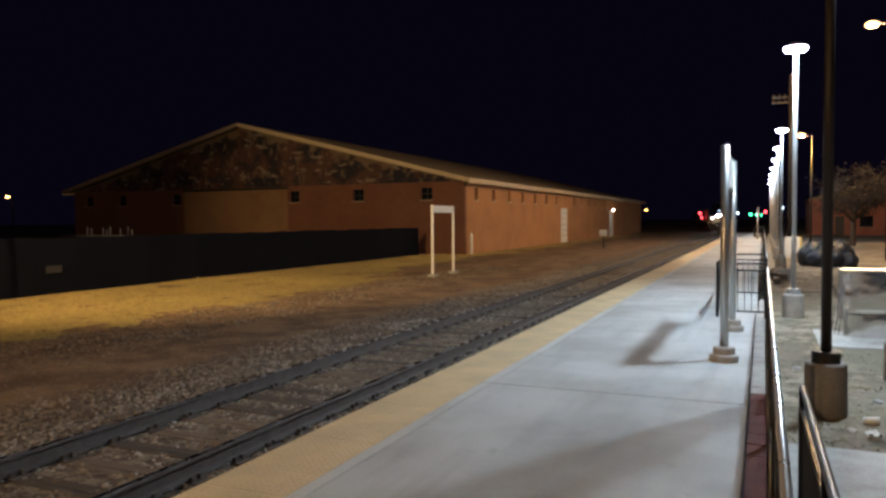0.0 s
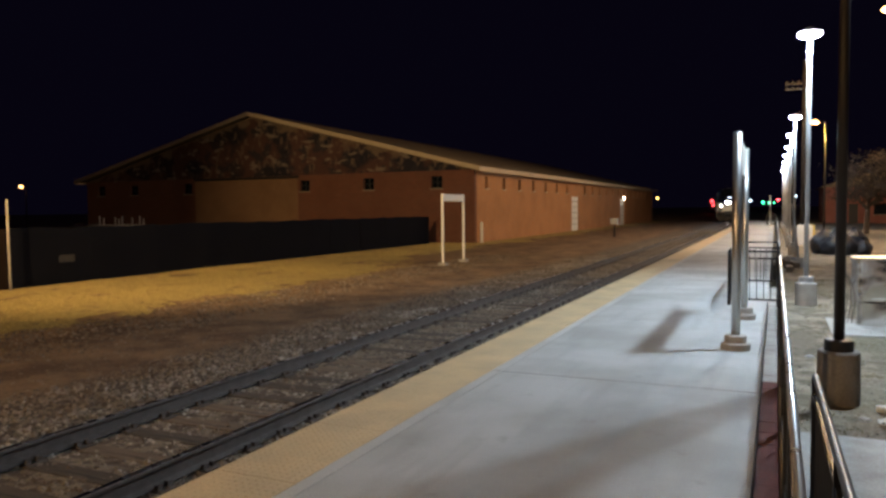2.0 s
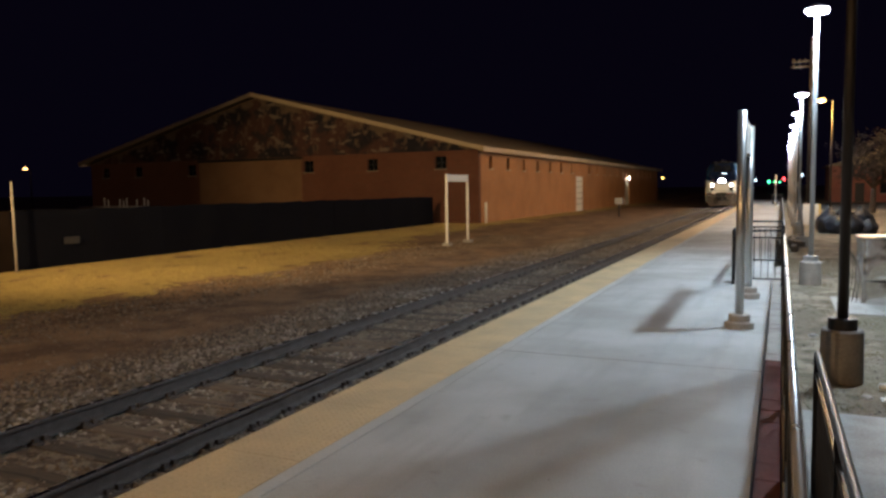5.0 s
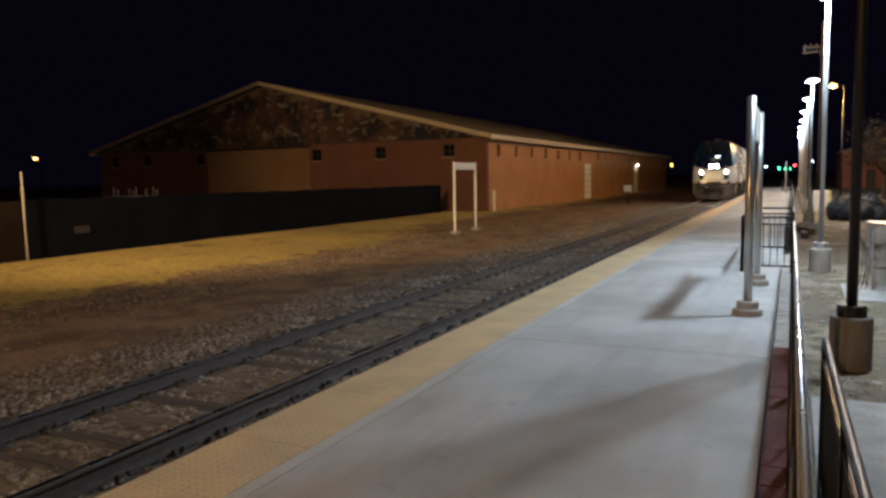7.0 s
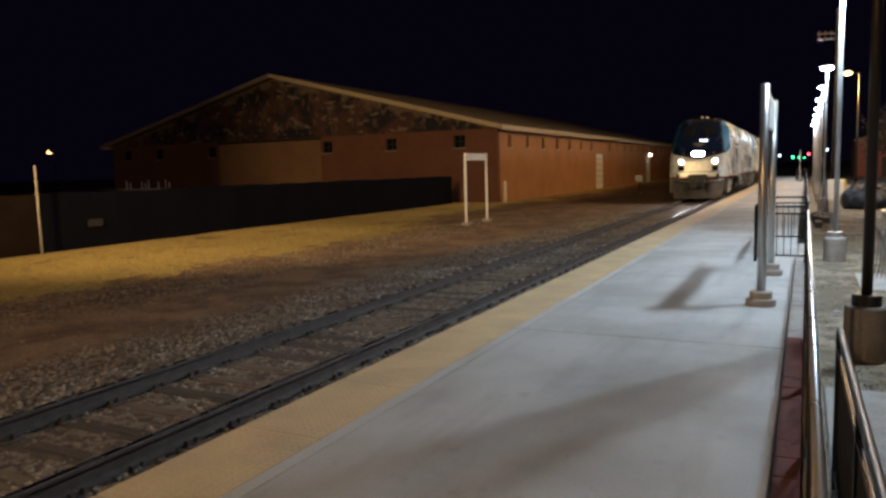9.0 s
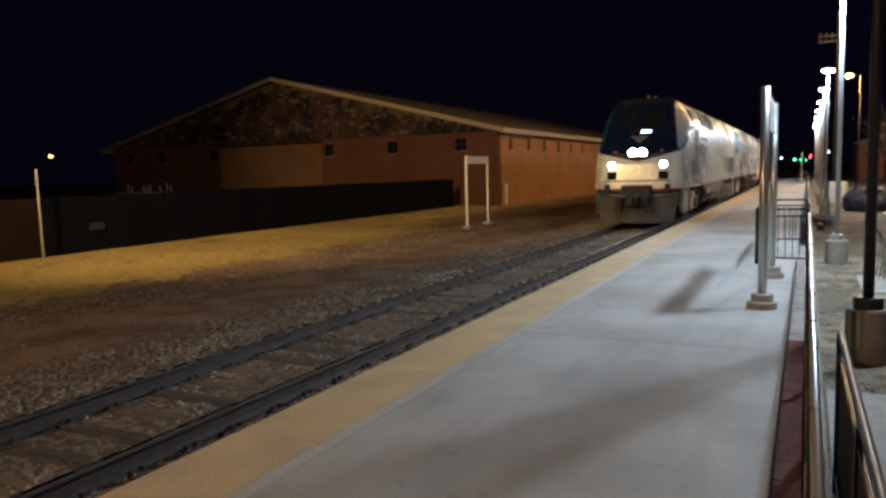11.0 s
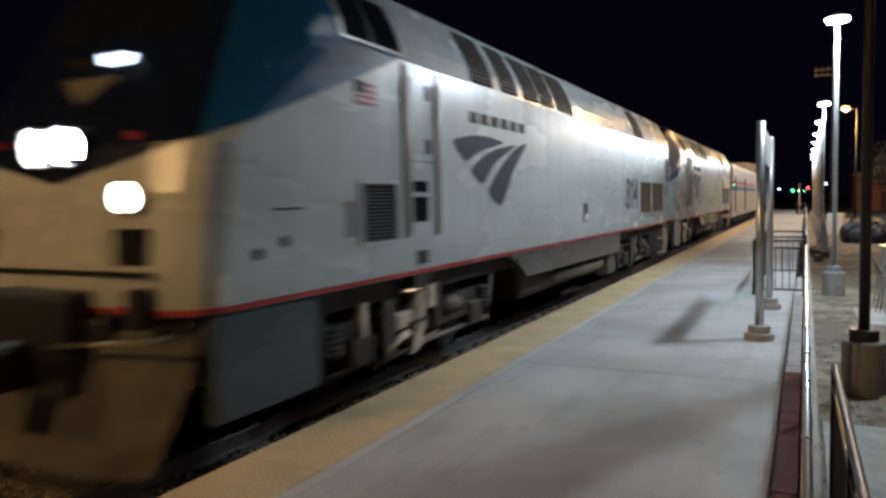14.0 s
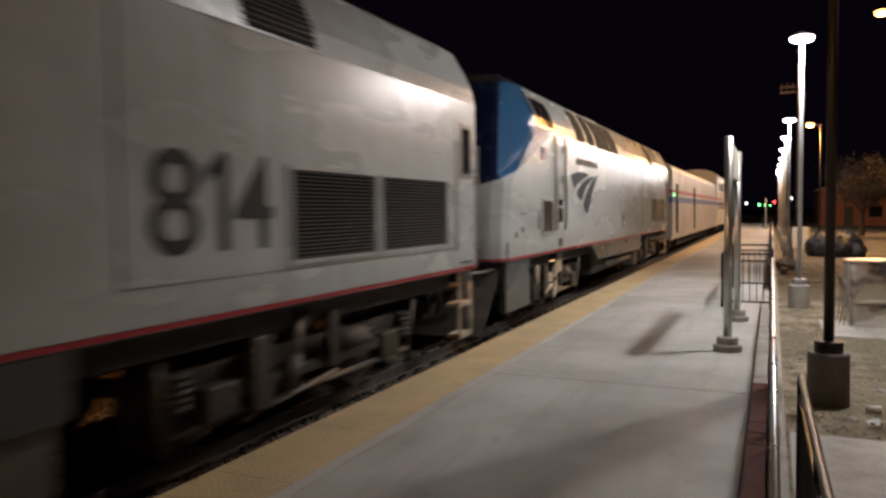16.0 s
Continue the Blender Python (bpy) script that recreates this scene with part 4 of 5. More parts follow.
            part("hanger", boxes((side * 1.30 - 0.05, side * 1.30 + 0.05, centre - 1.50, centre - 1.39, 0.66, 1.0), bevel=0.03), LAMPLIT_BEIGE, t, "hanger in lamplit beige")
            part("brake_lever", tubes(((side * 1.34, centre - 1.05, 0.44), (side * 1.34, centre - 0.60, 0.56), 0.04), ((side * 1.34, centre - 1.05, 0.40), (side * 1.30, centre - 0.95, 0.78), 0.025)), LAMPLIT_BEIGE, t, smooth=True)
    sets = []
    for dy in (-1.4, 1.4):
        bm = bmesh.new()
        tube(bm, (-0.8, 0, 0), (0.8, 0, 0), 0.09, seg=12)
        for s in (-1, 1):
            tube(bm, (s * 0.69, 0, 0), (s * 0.82, 0, 0), 0.51, seg=36)
            tube(bm, (s * 0.665, 0, 0), (s * 0.692, 0, 0), 0.535, seg=36)
            tube(bm, (s * 0.82, 0, 0), (s * 0.86, 0, 0), 0.42, 0.20, seg=24)
            for k in range(4):
                a = k * math.pi / 2
                tube(bm, (s * 0.80, 0.30 * math.cos(a), 0.30 * math.sin(a)), (s * 0.85, 0.30 * math.cos(a), 0.30 * math.sin(a)), 0.05, seg=8)
        w = part("wheelset", bm, RUST, parent, "steel wheels on an axle")
        w.location = (0, centre + dy, 0.51)
        sets.append((w, centre + dy))
    return sets


def lamp_ring(x, y, z, outer, inner, depth):
    """A short hollow housing round a lens, open to the front."""
    bm = bmesh.new()
    seg = 28
    rings = [[bm.verts.new((x + r * math.cos(i * math.tau / seg), yy, z + r * math.sin(i * math.tau / seg))) for i in range(seg)] for r, yy in ((outer, y + 0.2), (outer, y - depth), (inner, y - depth), (inner, y + 0.2))]
    for k in range(4):
        one, two = rings[k], rings[(k + 1) % 4]
        for i in range(seg):
            j = (i + 1) % seg
            bm.faces.new((one[i], one[j], two[j], two[i]))
    return bm


def locomotive(label, number):
    ob = thing("locomotive", (0, 0, 0), label, "locomotive", "locomotives")
    body = part("body", body_rings(LOCO_ROWS, loco_columns), LOCO, ob, "silver body with a blue cab mask, front painted in shade, and red line")
    # lower band, slightly proud, and roof hardware
    panels("sill_band", LOCO, ob, 0.3, LOCO_LEN - 0.3, 1.27, 1.50, 0.012)
    part("roof_hatch", boxes((-0.55, 0.55, 5.0, 9.5, 4.38, 4.52), (-0.6, 0.6, 10.2, 14.0, 4.38, 4.51), (-0.5, 0.5, 15.0, 18.5, 4.38, 4.52), bevel=0.04), UNDER, ob, "dark roof hatches")
    part("horn", tubes(((0.15, 3.0, 4.50), (0.15, 2.6, 4.52), 0.03, 0.07), ((-0.1, 3.0, 4.50), (-0.1, 2.55, 4.54), 0.03, 0.08)), STEEL, ob, smooth=True)
    # front: windscreens, number boards, lights
    for s in (-1, 1):
        bm = bmesh.new()
        vs = []
        for d in (0.010, -0.03):
            for x, z in ((0.07, 3.40), (0.86, 3.40), (0.72, 4.04), (0.07, 4.04)):
                extra = 0.05 * (x / 1.0) ** 2
                vs.append(bm.verts.new((s * x, front_y(z) + extra - d, z + 0.6 * d)))
        for q in ((0, 1, 2, 3), (7, 6, 5, 4), (0, 4, 5, 1), (1, 5, 6, 2), (2, 6, 7, 3), (3, 7, 4, 0)):
            bm.faces.new([vs[i] for i in q])
        w = part("windscreen", bm, DARK_GLASS, ob, "dark raked windscreen")
        part("wiper", tubes(((s * 0.45, front_y(3.42) - 0.04, 3.40), (s * 0.30, front_y(3.85) - 0.03, 3.87), 0.012), seg=6), BLACK, w)
        part("number_board", boxes((s * 0.20 - 0.17, s * 0.20 + 0.17, front_y(3.21) - 0.03, front_y(3.21) + 0.1, 3.16, 3.25), bevel=0.01), BOARD if s > 0 else LOUVRE, ob, "glowing number board" if s > 0 else "")
        h = part("headlight", lamp_ring(s * 0.16, front_y(2.47), 2.47, 0.175, 0.15, 0.09), BLACK, ob)
        part("lens", tubes(((s * 0.16, front_y(2.47) - 0.02, 2.47), (s * 0.16, front_y(2.47) + 0.01, 2.47), 0.150), seg=28), HEADLIGHT, h, "brilliant white headlight lens")
        h = part("ditch_light", lamp_ring(s * 0.87, front_y(2.07), 2.07, 0.13, 0.108, 0.07), STEEL, ob)
        part("lens", tubes(((s * 0.87, front_y(2.07) - 0.025, 2.07), (s * 0.87, front_y(2.07) + 0.01, 2.07), 0.108), seg=24), DITCH, h, "warm white ditch light")
        part("marker_light", boxes((s * 0.87 - 0.16, s * 0.87 + 0.16, front_y(1.70) - 0.012, front_y(1.70) + 0.25, 1.57, 1.84), bevel=0.015), LOUVRE, ob, "dark marker light box")
        part("red_marker", boxes((s * 0.78 - 0.06, s * 0.78 + 0.06, front_y(2.52) - 0.01, front_y(2.52) + 0.2, 2.50, 2.56)), RED_DECAL, ob)
        part("uncoupling_lever", tubes(((s * 0.35, -0.52, 1.0), (s * 1.25, -0.42, 1.08), 0.018), ((s * 1.25, -0.42, 1.08), (s * 1.3, -0.1, 1.1), 0.018), seg=8), STEEL, ob, smooth=True)
        part("hand_grip", boxes((s * 1.02 - 0.08, s * 1.02 + 0.08, -0.36, -0.2, 1.12, 1.42), bevel=0.03), BLACK, ob)
    bm = bmesh.new()
    extrude_outline(bm, [(-0.34, 3.06), (0.34, 3.06), (0.0, 2.82)], 0.006, lambda u, v, d: (u, front_y(v) - 0.008 - d, v))
    part("nose_emblem", bm, DARK_SILVER, ob, "pale emblem on the nose")
    part("grab_bar", tubes(((-1.15, -0.28, 1.52), (1.15, -0.28, 1.52), 0.016), seg=8), LOUVRE, ob)
    # coupler and pilot
    part("anticlimber", boxes((-0.50, 0.50, -0.50, 0.1, 0.62, 1.38), (-0.72, 0.72, -0.34, 0.1, 1.0, 1.20), bevel=0.05), BLACK, ob, "black draft gear housing")
    part("coupler", boxes((-0.16, 0.16, -0.95, -0.3, 0.68, 1.02), (-0.22, 0.05, -1.12, -0.9, 0.66, 1.04), bevel=0.05), BLACK, ob, "heavy knuckle coupler")
    for x in (-0.60, -0.42, 0.42, 0.60):
        part("air_hose", tubes(((x, -0.5, 0.95), (x * 1.05, -0.74, 0.46), 0.028)), BLACK, ob, smooth=True)
    bm = bmesh.new()
    rows = []
    for z, y, w in ((0.10, -0.62, 1.20), (0.45, -0.48, 1.28), (0.80, -0.34, 1.34), (1.10, -0.26, 1.36)):
        rows.append([bm.verts.new((x, y + (0.10 * (abs(x) / w) ** 2) + (0.12 if abs(x) == w else 0), z)) for x in (-w, -0.8, -0.3, 0.3, 0.8, w)])
    for a, b in zip(rows, rows[1:]):
        for i in range(5):
            bm.faces.new((a[i], a[i + 1], b[i + 1], b[i]))
    plow = part("pilot_plow", bm, PLOW, ob, "grey snow plow pilot")
    plow.modifiers.new("thick", "SOLIDIFY").thickness = 0.04
    for s in (-1, 1):
        part("front_skirt", boxes((s * 1.42 - 0.06, s * 1.42 + 0.06, -0.02, 1.22, 0.40, 1.205), bevel=0.015), LOCO, ob, "blue-grey side skirt")
        part("rear_step", boxes((s * 1.36 - 0.10, s * 1.36 + 0.10, 18.95, 19.35, 0.30, 0.36), (s * 1.36 - 0.10, s * 1.36 + 0.10, 18.95, 19.35, 0.72, 0.78), (s * 1.44 - 0.02, s * 1.44 + 0.02, 18.93, 18.98, 0.30, 1.2), (s * 1.44 - 0.02, s * 1.44 + 0.02, 19.33, 19.38, 0.30, 1.2), bevel=0.01), LAMPLIT_BEIGE, ob)
        bm = bmesh.new()
        extrude_outline(bm, [(6.15, 1.205), (6.85, 0.84), (12.3, 0.80), (12.95, 0.80), (12.95, 1.205)], 0.10, lambda u, v, d: (s * (1.50 - d), u, v))
        part("tank_skirt", bm, LOCO, ob, "grey fuel tank skirt")
        for y, mat in ((3.42, STEP_GLOW), (19.15, STEP_GLOW_REAR)):
            h = part("step_light", boxes((s * 1.36 - 0.07, s * 1.36 + 0.07, y - 0.13, y + 0.13, 1.172, 1.205), (s * 1.47 - 0.01, s * 1.47 + 0.01, y - 0.16, y + 0.16, 1.05, 1.205), (s * 1.36 - 0.10, s * 1.36 + 0.10, y - 0.16, y - 0.145, 1.05, 1.205), (s * 1.36 - 0.10, s * 1.36 + 0.10, y + 0.145, y + 0.16, 1.05, 1.205), bevel=0.003), BLACK, ob, "dark hooded step light")
            part("lens", boxes((s * 1.36 - 0.05, s * 1.36 + 0.05, y - 0.10, y + 0.10, 1.158, 1.171)), mat, h, "small warm step light lens")
    part("fuel_tank", boxes((-1.30, 1.30, 7.0, 12.2, 0.42, 1.2), bevel=0.12), UNDER, ob, "dark fuel tank")
    for s in (-1, 1):
        part("air_reservoir", tubes(((s * 1.22, 8.6, 0.62), (s * 1.22, 11.9, 0.62), 0.17)), PALE_PART, ob, "long air reservoir", smooth=True)
        part("battery_box", boxes((s * 1.2 - 0.2, s * 1.2 + 0.2, 12.25, 12.9, 0.32, 0.80), bevel=0.02), PALE_PART, ob)
    part("underframe", boxes((-1.3, 1.3, 0.2, LOCO_LEN - 0.2, 0.98, 1.20)), UNDER, ob)
    # doors and hatches on the near side and the far side
    d = panels("cab_door", LOCO, ob, 3.02, 3.80, 1.62, 3.40, 0.003, label="narrow cab side door between grab rails")
    panels("door_window", DARK_GLASS, d, 3.22, 3.56, 1.78, 2.05, 0.009)
    panels("door_window", DARK_GLASS, d, 3.22, 3.56, 2.10, 2.22, 0.009)
    panels("step_hole", BLACK, d, 3.26, 3.52, 1.32, 1.47, 0.020)
    panels("door_seam", BLACK, d, 3.10, 3.72, 2.425, 2.435, 0.006)
    for z in (2.52, 3.10):
        panels("foot_hole", BLACK, d, 3.52, 3.66, z, z + 0.16, 0.007)
    for y in (3.02, 3.74):
        panels("jamb", DARK_SILVER, d, y, y + 0.10, 1.62, 3.42, 0.020)
    for s in (1, -1):
        part("grab_rail", tubes(((s * 1.55, 3.08, 1.66), (s * 1.55, 3.08, 3.30), 0.016), ((s * 1.55, 3.76, 1.66), (s * 1.55, 3.76, 3.30), 0.016), seg=8), STEEL, d, smooth=True)
    louvre("air_louvre", ob, 2.20, 2.85, 1.62, 2.18, 16)
    louvre("radiator_grille", ob, 15.16, 16.60, 1.60, 2.38, 22)
    louvre("radiator_grille", ob, 16.76, 18.42, 1.60, 2.38, 22)
    panels("small_vent", DARK_SILVER, ob, 1.92, 2.10, 1.68, 2.02, 0.006)
    for y0, y1 in ((4.80, 5.52), (5.82, 6.46), (6.72, 7.42), (7.52, 8.22), (8.36, 9.30), (14.6, 15.6)):
        g = panels("roof_grille", LOUVRE, ob, y0, y1, 3.475, 4.14, 0.004, label="dark sloping roof grille")
        for k in range(11):
            z = 3.51 + 0.055 * k
            part("slat", side_panel(y0, y1, z, z + 0.018, 0.016, 0.02, (1,)), SLAT, g)
    w = panels("cab_window", DARK_GLASS, ob, 1.98, 3.02, 3.52, 4.02, 0.006, label="cab side window")
    panels("window_frame", BLACK, w, 2.46, 2.50, 3.52, 4.02, 0.012)
    for y0, y1, z0, z1 in ((1.93, 1.98, 3.49, 4.06), (3.02, 3.07, 3.49, 4.06), (1.98, 3.02, 4.02, 4.06), (1.98, 3.02, 3.49, 3.52)):
        panels("window_frame", STEEL, w, y0, y1, z0, z1, 0.014)
    part("flag", side_panel(2.12, 2.50, 2.92, 3.14, 0.006, sides=(1,)), GREY_POLE, ob, "small flag decal")
    for k in range(4):
        part("flag_stripe", side_panel(2.12 if k < 2 else 2.28, 2.50, 2.925 + 0.058 * k, 2.95 + 0.058 * k, 0.009, sides=(1,)), RED_DECAL, ob)
    part("flag_corner", side_panel(2.12, 2.28, 3.03, 3.14, 0.010, sides=(1,)), DECAL, ob)
    f = panels("fuel_filler", BLACK, ob, 9.92, 10.24, 1.56, 1.90, 0.006, label="dark fuel filler recess")
    panels("filler_gauge", WHITE_PAINT, f, 10.02, 10.18, 1.58, 1.70, 0.012)
    panels("panel_seam", BLACK, ob, 13.32, 13.345, 1.52, 3.40, 0.004)
    panels("panel_seam", DARK_SILVER, ob, 13.345, LOCO_LEN - 0.4, 1.515, 1.53, 0.004)
    panels("crease_strip", LOCO, ob, 3.9, LOCO_LEN - 0.3, 3.44, 3.455, 0.005)
    panels("rear_door", LOCO, ob, 18.75, 19.36, 1.50, 3.20, 0.006)
    w = panels("rear_window", DARK_GLASS, ob, 18.94, 19.22, 2.50, 3.10, 0.012, label="dark rear door window")
    for y0, y1, z0, z1 in ((18.89, 18.94, 2.44, 3.16), (19.22, 19.27, 2.44, 3.16), (18.94, 19.22, 3.10, 3.16), (18.94, 19.22, 2.44, 2.50)):
        panels("window_frame", DARK_SILVER, w, y0, y1, z0, z1, 0.018)
    for y in (18.66, 19.42):
        part("rear_grab", tubes(((1.55, y, 1.5), (1.55, y, 2.9), 0.016), seg=8), STEEL, ob)
    part("ladder", boxes(*[(1.45, 1.54, 18.9, 19.2, z, z + 0.03) for z in (1.32,)]), BLACK, ob)
    # emblem: three curved bands, and bars for the lettering above it
    for pts in EMBLEM:
        bm = bmesh.new()
        extrude_outline(bm, curve_through(pts), 0.004, lambda u, v, dd: (1.503 + dd, u, v))
        part("emblem_band", bm, DECAL, ob, "dark blue curved emblem band")
    for k in range(6):
        y = 4.72 + 0.35 * k
        part("lettering_bar", side_panel(y, y + 0.25, 2.97, 3.11, 0.006, sides=(1,)), LETTER_GREY, ob)
    part("data_plate", side_panel(0.9, 1.3, 1.95, 1.97, 0.004, sides=(1,)), LETTER_GREY, ob)
    for y, z in ((1.05, 1.70), (0.72, 1.62)):
        part("port", tubes(((1.45, y, z), (1.515, y, z), 0.05), seg=14), BLACK, ob)
    if number:
        for text, y, width in (("8", 13.58, 0.47), ("4", 14.43, 0.47)):
            digit(text, (y, 1.73), width, 0.74, ob)
        bm = bmesh.new()
        extrude_outline(bm, [(0.14, 0), (0.24, 0), (0.24, 0.74), (0.17, 0.74), (0.0, 0.60), (0.0, 0.49), (0.14, 0.60)], 0.006, lambda u, v, dd: (1.504 + dd, 14.12 + u, 1.73 + v))
        part("digit", bm, LETTER_GREY, ob, "dark grey road number digit")
    for c in ob.children:
        if c.name.split(".")[0] in ("anticlimber", "coupler", "air_hose", "pilot_plow", "uncoupling_lever", "hand_grip", "grab_bar", "front_skirt"):
            c.location.y += LOCO_NOSE
    wheels = truck(ob, 3.9, -1) + truck(ob, 15.9, 1)
    return ob, wheels


PLOW = material("plow_grey", (0.085, 0.074, 0.066), 0.75, 0.0, 0.2, 3, 50, 0.15, (0.04, 0.034, 0.03), 0.8)
DARK_SILVER = material("shadowed_trim", (0.20, 0.19, 0.17), 0.45, 0.4, 0.1, 4, 50, 0.03)
EMBLEM = [
    [(4.23, 2.71), (4.75, 2.81), (5.33, 2.83), (5.86, 2.78), (5.06, 2.63), (4.57, 2.48)],
    [(4.74, 2.38), (5.14, 2.57), (5.61, 2.69), (6.36, 2.78), (5.6, 2.52), (5.11, 2.21)],
    [(5.3, 2.11), (5.69, 2.42), (6.24, 2.7), (6.79, 2.83), (6.23, 2.41), (5.74, 1.92)],
]


def coach(length, height, label, windows, double):
    """A stainless passenger car with a rounded roof, windows, vestibule door and trucks."""
    ob = thing("passenger_car", (0, 0, 0), label, "passenger car", "passenger cars")
    w, e = 1.53, height - 0.55
    prof = [(w * 0.97, 0.75), (w, 1.0), (w, e)] + [(w * math.cos(a), e + 0.55 * math.sin(a)) for a in (0.35, 0.7, 1.05, 1.35)] + [(0, height)]
    prof = prof + [(-x, z) for x, z in prof[-2::-1]]
    bm = bmesh.new()
    extrude_outline(bm, prof, length - 0.5, lambda u, v, d: (u, 0.25 + d, v))
    part("body", bm, COACH, ob, "ribbed stainless steel body with a red and blue stripe")
    part("diaphragm", boxes((-0.75, 0.75, 0.0, 0.26, 1.0, 3.3), (-0.75, 0.75, length - 0.26, length, 1.0, 3.3)), BLACK, ob)
    part("underframe", boxes((-1.2, 1.2, 4.2, length - 4.2, 0.35, 0.76)), UNDER, ob)
    for y in (1.5, 9.2) if not double else (12.6,):
        part("door", boxes((w - 0.02, w + 0.012, y, y + 0.8, 1.0, 3.1)), LOUVRE, ob, "dark recessed side door")
    for k in range(windows):
        y = 3.2 + (length - 6.0) * k / max(1, windows - 1)
        for z in ((2.0, 3.45) if double else (2.25,)):
            part("window", boxes((w - 0.02, w + 0.008, y - 0.6, y + 0.6, z, z + 0.55)), DARK_GLASS, ob)
    for c in (3.0, length - 3.0):
        t = part("truck_frame", boxes((1.0, 1.15, c - 1.9, c + 1.9, 0.5, 0.72), (-1.15, -1.0, c - 1.9, c + 1.9, 0.5, 0.72), (-1.0, 1.0, c - 0.3, c + 0.3, 0.4, 0.74), bevel=0.02), UNDER, ob)
        for dy in (-1.25, 1.25):
            for s in (-1, 1):
                part("wheel", tubes(((s * 0.69, c + dy, 0.46), (s * 0.83, c + dy, 0.46), 0.46), seg=24), RUST, t)
                part("journal_box", boxes((s * 1.18 - 0.08, s * 1.18 + 0.08, c + dy - 0.16, c + dy + 0.16, 0.34, 0.6), bevel=0.02), CASTING, t)
    if not double:
        part("marker_lamp", tubes(((w - 0.02, 0.6, 2.62), (w + 0.05, 0.6, 2.62), 0.05), seg=12), GREEN_GLOW, ob, "small green glowing marker lamp")
    return ob


loco_one, wheels_one = locomotive("silver and dark blue diesel locomotive with lit headlights", True)
loco_two, wheels_two = locomotive("silver and dark blue diesel locomotive coupled behind the first", False)
for o in [c for c in loco_two.children_recursive]:
    if o.type == "MESH" and o.data.materials and o.data.materials[0] in (HEADLIGHT, DITCH, BOARD):
        o.data.materials[0] = DARK_GLASS
CARS = [(loco_one, 0.0), (loco_two, 20.5)]
CARS.append((coach(25.9, 4.15, "single-level stainless baggage car with a striped side", 0, False), 41.0))
d = 67.4
high = coach(25.9, 4.95, "tall two-level stainless passenger car", 9, True)
CARS.append((high, d))
for k in range(3):
    CARS.append((copy_thing(high, pose(0, 0, 0)), d + 26.2 * (k + 1)))


# ---- the yard behind the platform ----
BAG = material("black_plastic_bag", (0.026, 0.030, 0.042), 0.38, 0, 0.2, 5, 14, 1.0)
FOIL = material("polished_sheet_steel", (0.80, 0.78, 0.76), 0.16, 0.95, 0.04, 3, 60, 0.01)
YELLOW = material("yellow_paint", (0.65, 0.46, 0.08), 0.6, 0, 0.08, 4, 50, 0.05)
BARK = material("tree_bark", (0.06, 0.045, 0.038), 0.95, 0, 0.25, 4, 40, 0.5)
TWIG = material("dry_foliage", (0.026, 0.018, 0.014), 0.9, 0, 0.3, 2, 30, 0.1, (0.018, 0.014, 0.010), 0.8)
RED_BRICK = brick_material("station_brick", (0.30, 0.10, 0.07), (0.25, 0.085, 0.06), (0.25, 0.15, 0.12))
ASPHALT = material("asphalt", (0.05, 0.05, 0.05), 0.9, 0, 0.2, 0.8, 60, 0.2)
WOOD = material("old_timber", (0.10, 0.065, 0.04), 0.9, 0, 0.25, 4, 40, 0.4)


def rubbish_bag(at, size, seed):
    """A full tied sack: a slumped, creased body gathered into a neck."""
    ob = thing("rubbish_bag", at, "full black plastic rubbish bag heaped on the dirt", "rubbish bag", "rubbish bags")
    bm = bmesh.new()
    bmesh.ops.create_icosphere(bm, subdivisions=4, radius=1.0)
    for v in bm.verts:
        p = v.co.copy()
        k = 1 + 0.16 * noise.noise(p * 1.6 + Vector((seed, 0, 0))) + 0.07 * abs(noise.noise(p * 5 + Vector((seed, 3, 0))))
        z = max(-0.72, p.z * k)
        neck = max(0.0, p.z - 0.6) * 1.3
        v.co = Vector((p.x * k * size[0] * (1 - 0.8 * neck), p.y * k * size[1] * (1 - 0.8 * neck), (z + 0.72 + neck * 0.35) * size[2]))
    part("sack", bm, BAG, ob)
    bm = bmesh.new()
    lathe(bm, [(0.03, 0), (0.05, 0.04), (0.10, 0.12), (0.06, 0.13)], (0, 0, size[2] * 1.80), 10)
    part("knot", bm, BAG, ob)
    return ob


for i, (x, y, a, b, c) in enumerate(((5.45, 36.6, 0.50, 0.5, 0.55), (6.05, 36.9, 0.55, 0.5, 0.62), (6.65, 36.4, 0.52, 0.5, 0.60), (5.75, 36.1, 0.45, 0.42, 0.42), (6.30, 35.9, 0.48, 0.45, 0.45), (6.95, 36.0, 0.36, 0.4, 0.36))):
    rubbish_bag((x, y, YARD_Z), (a, b, c), i * 3.7)


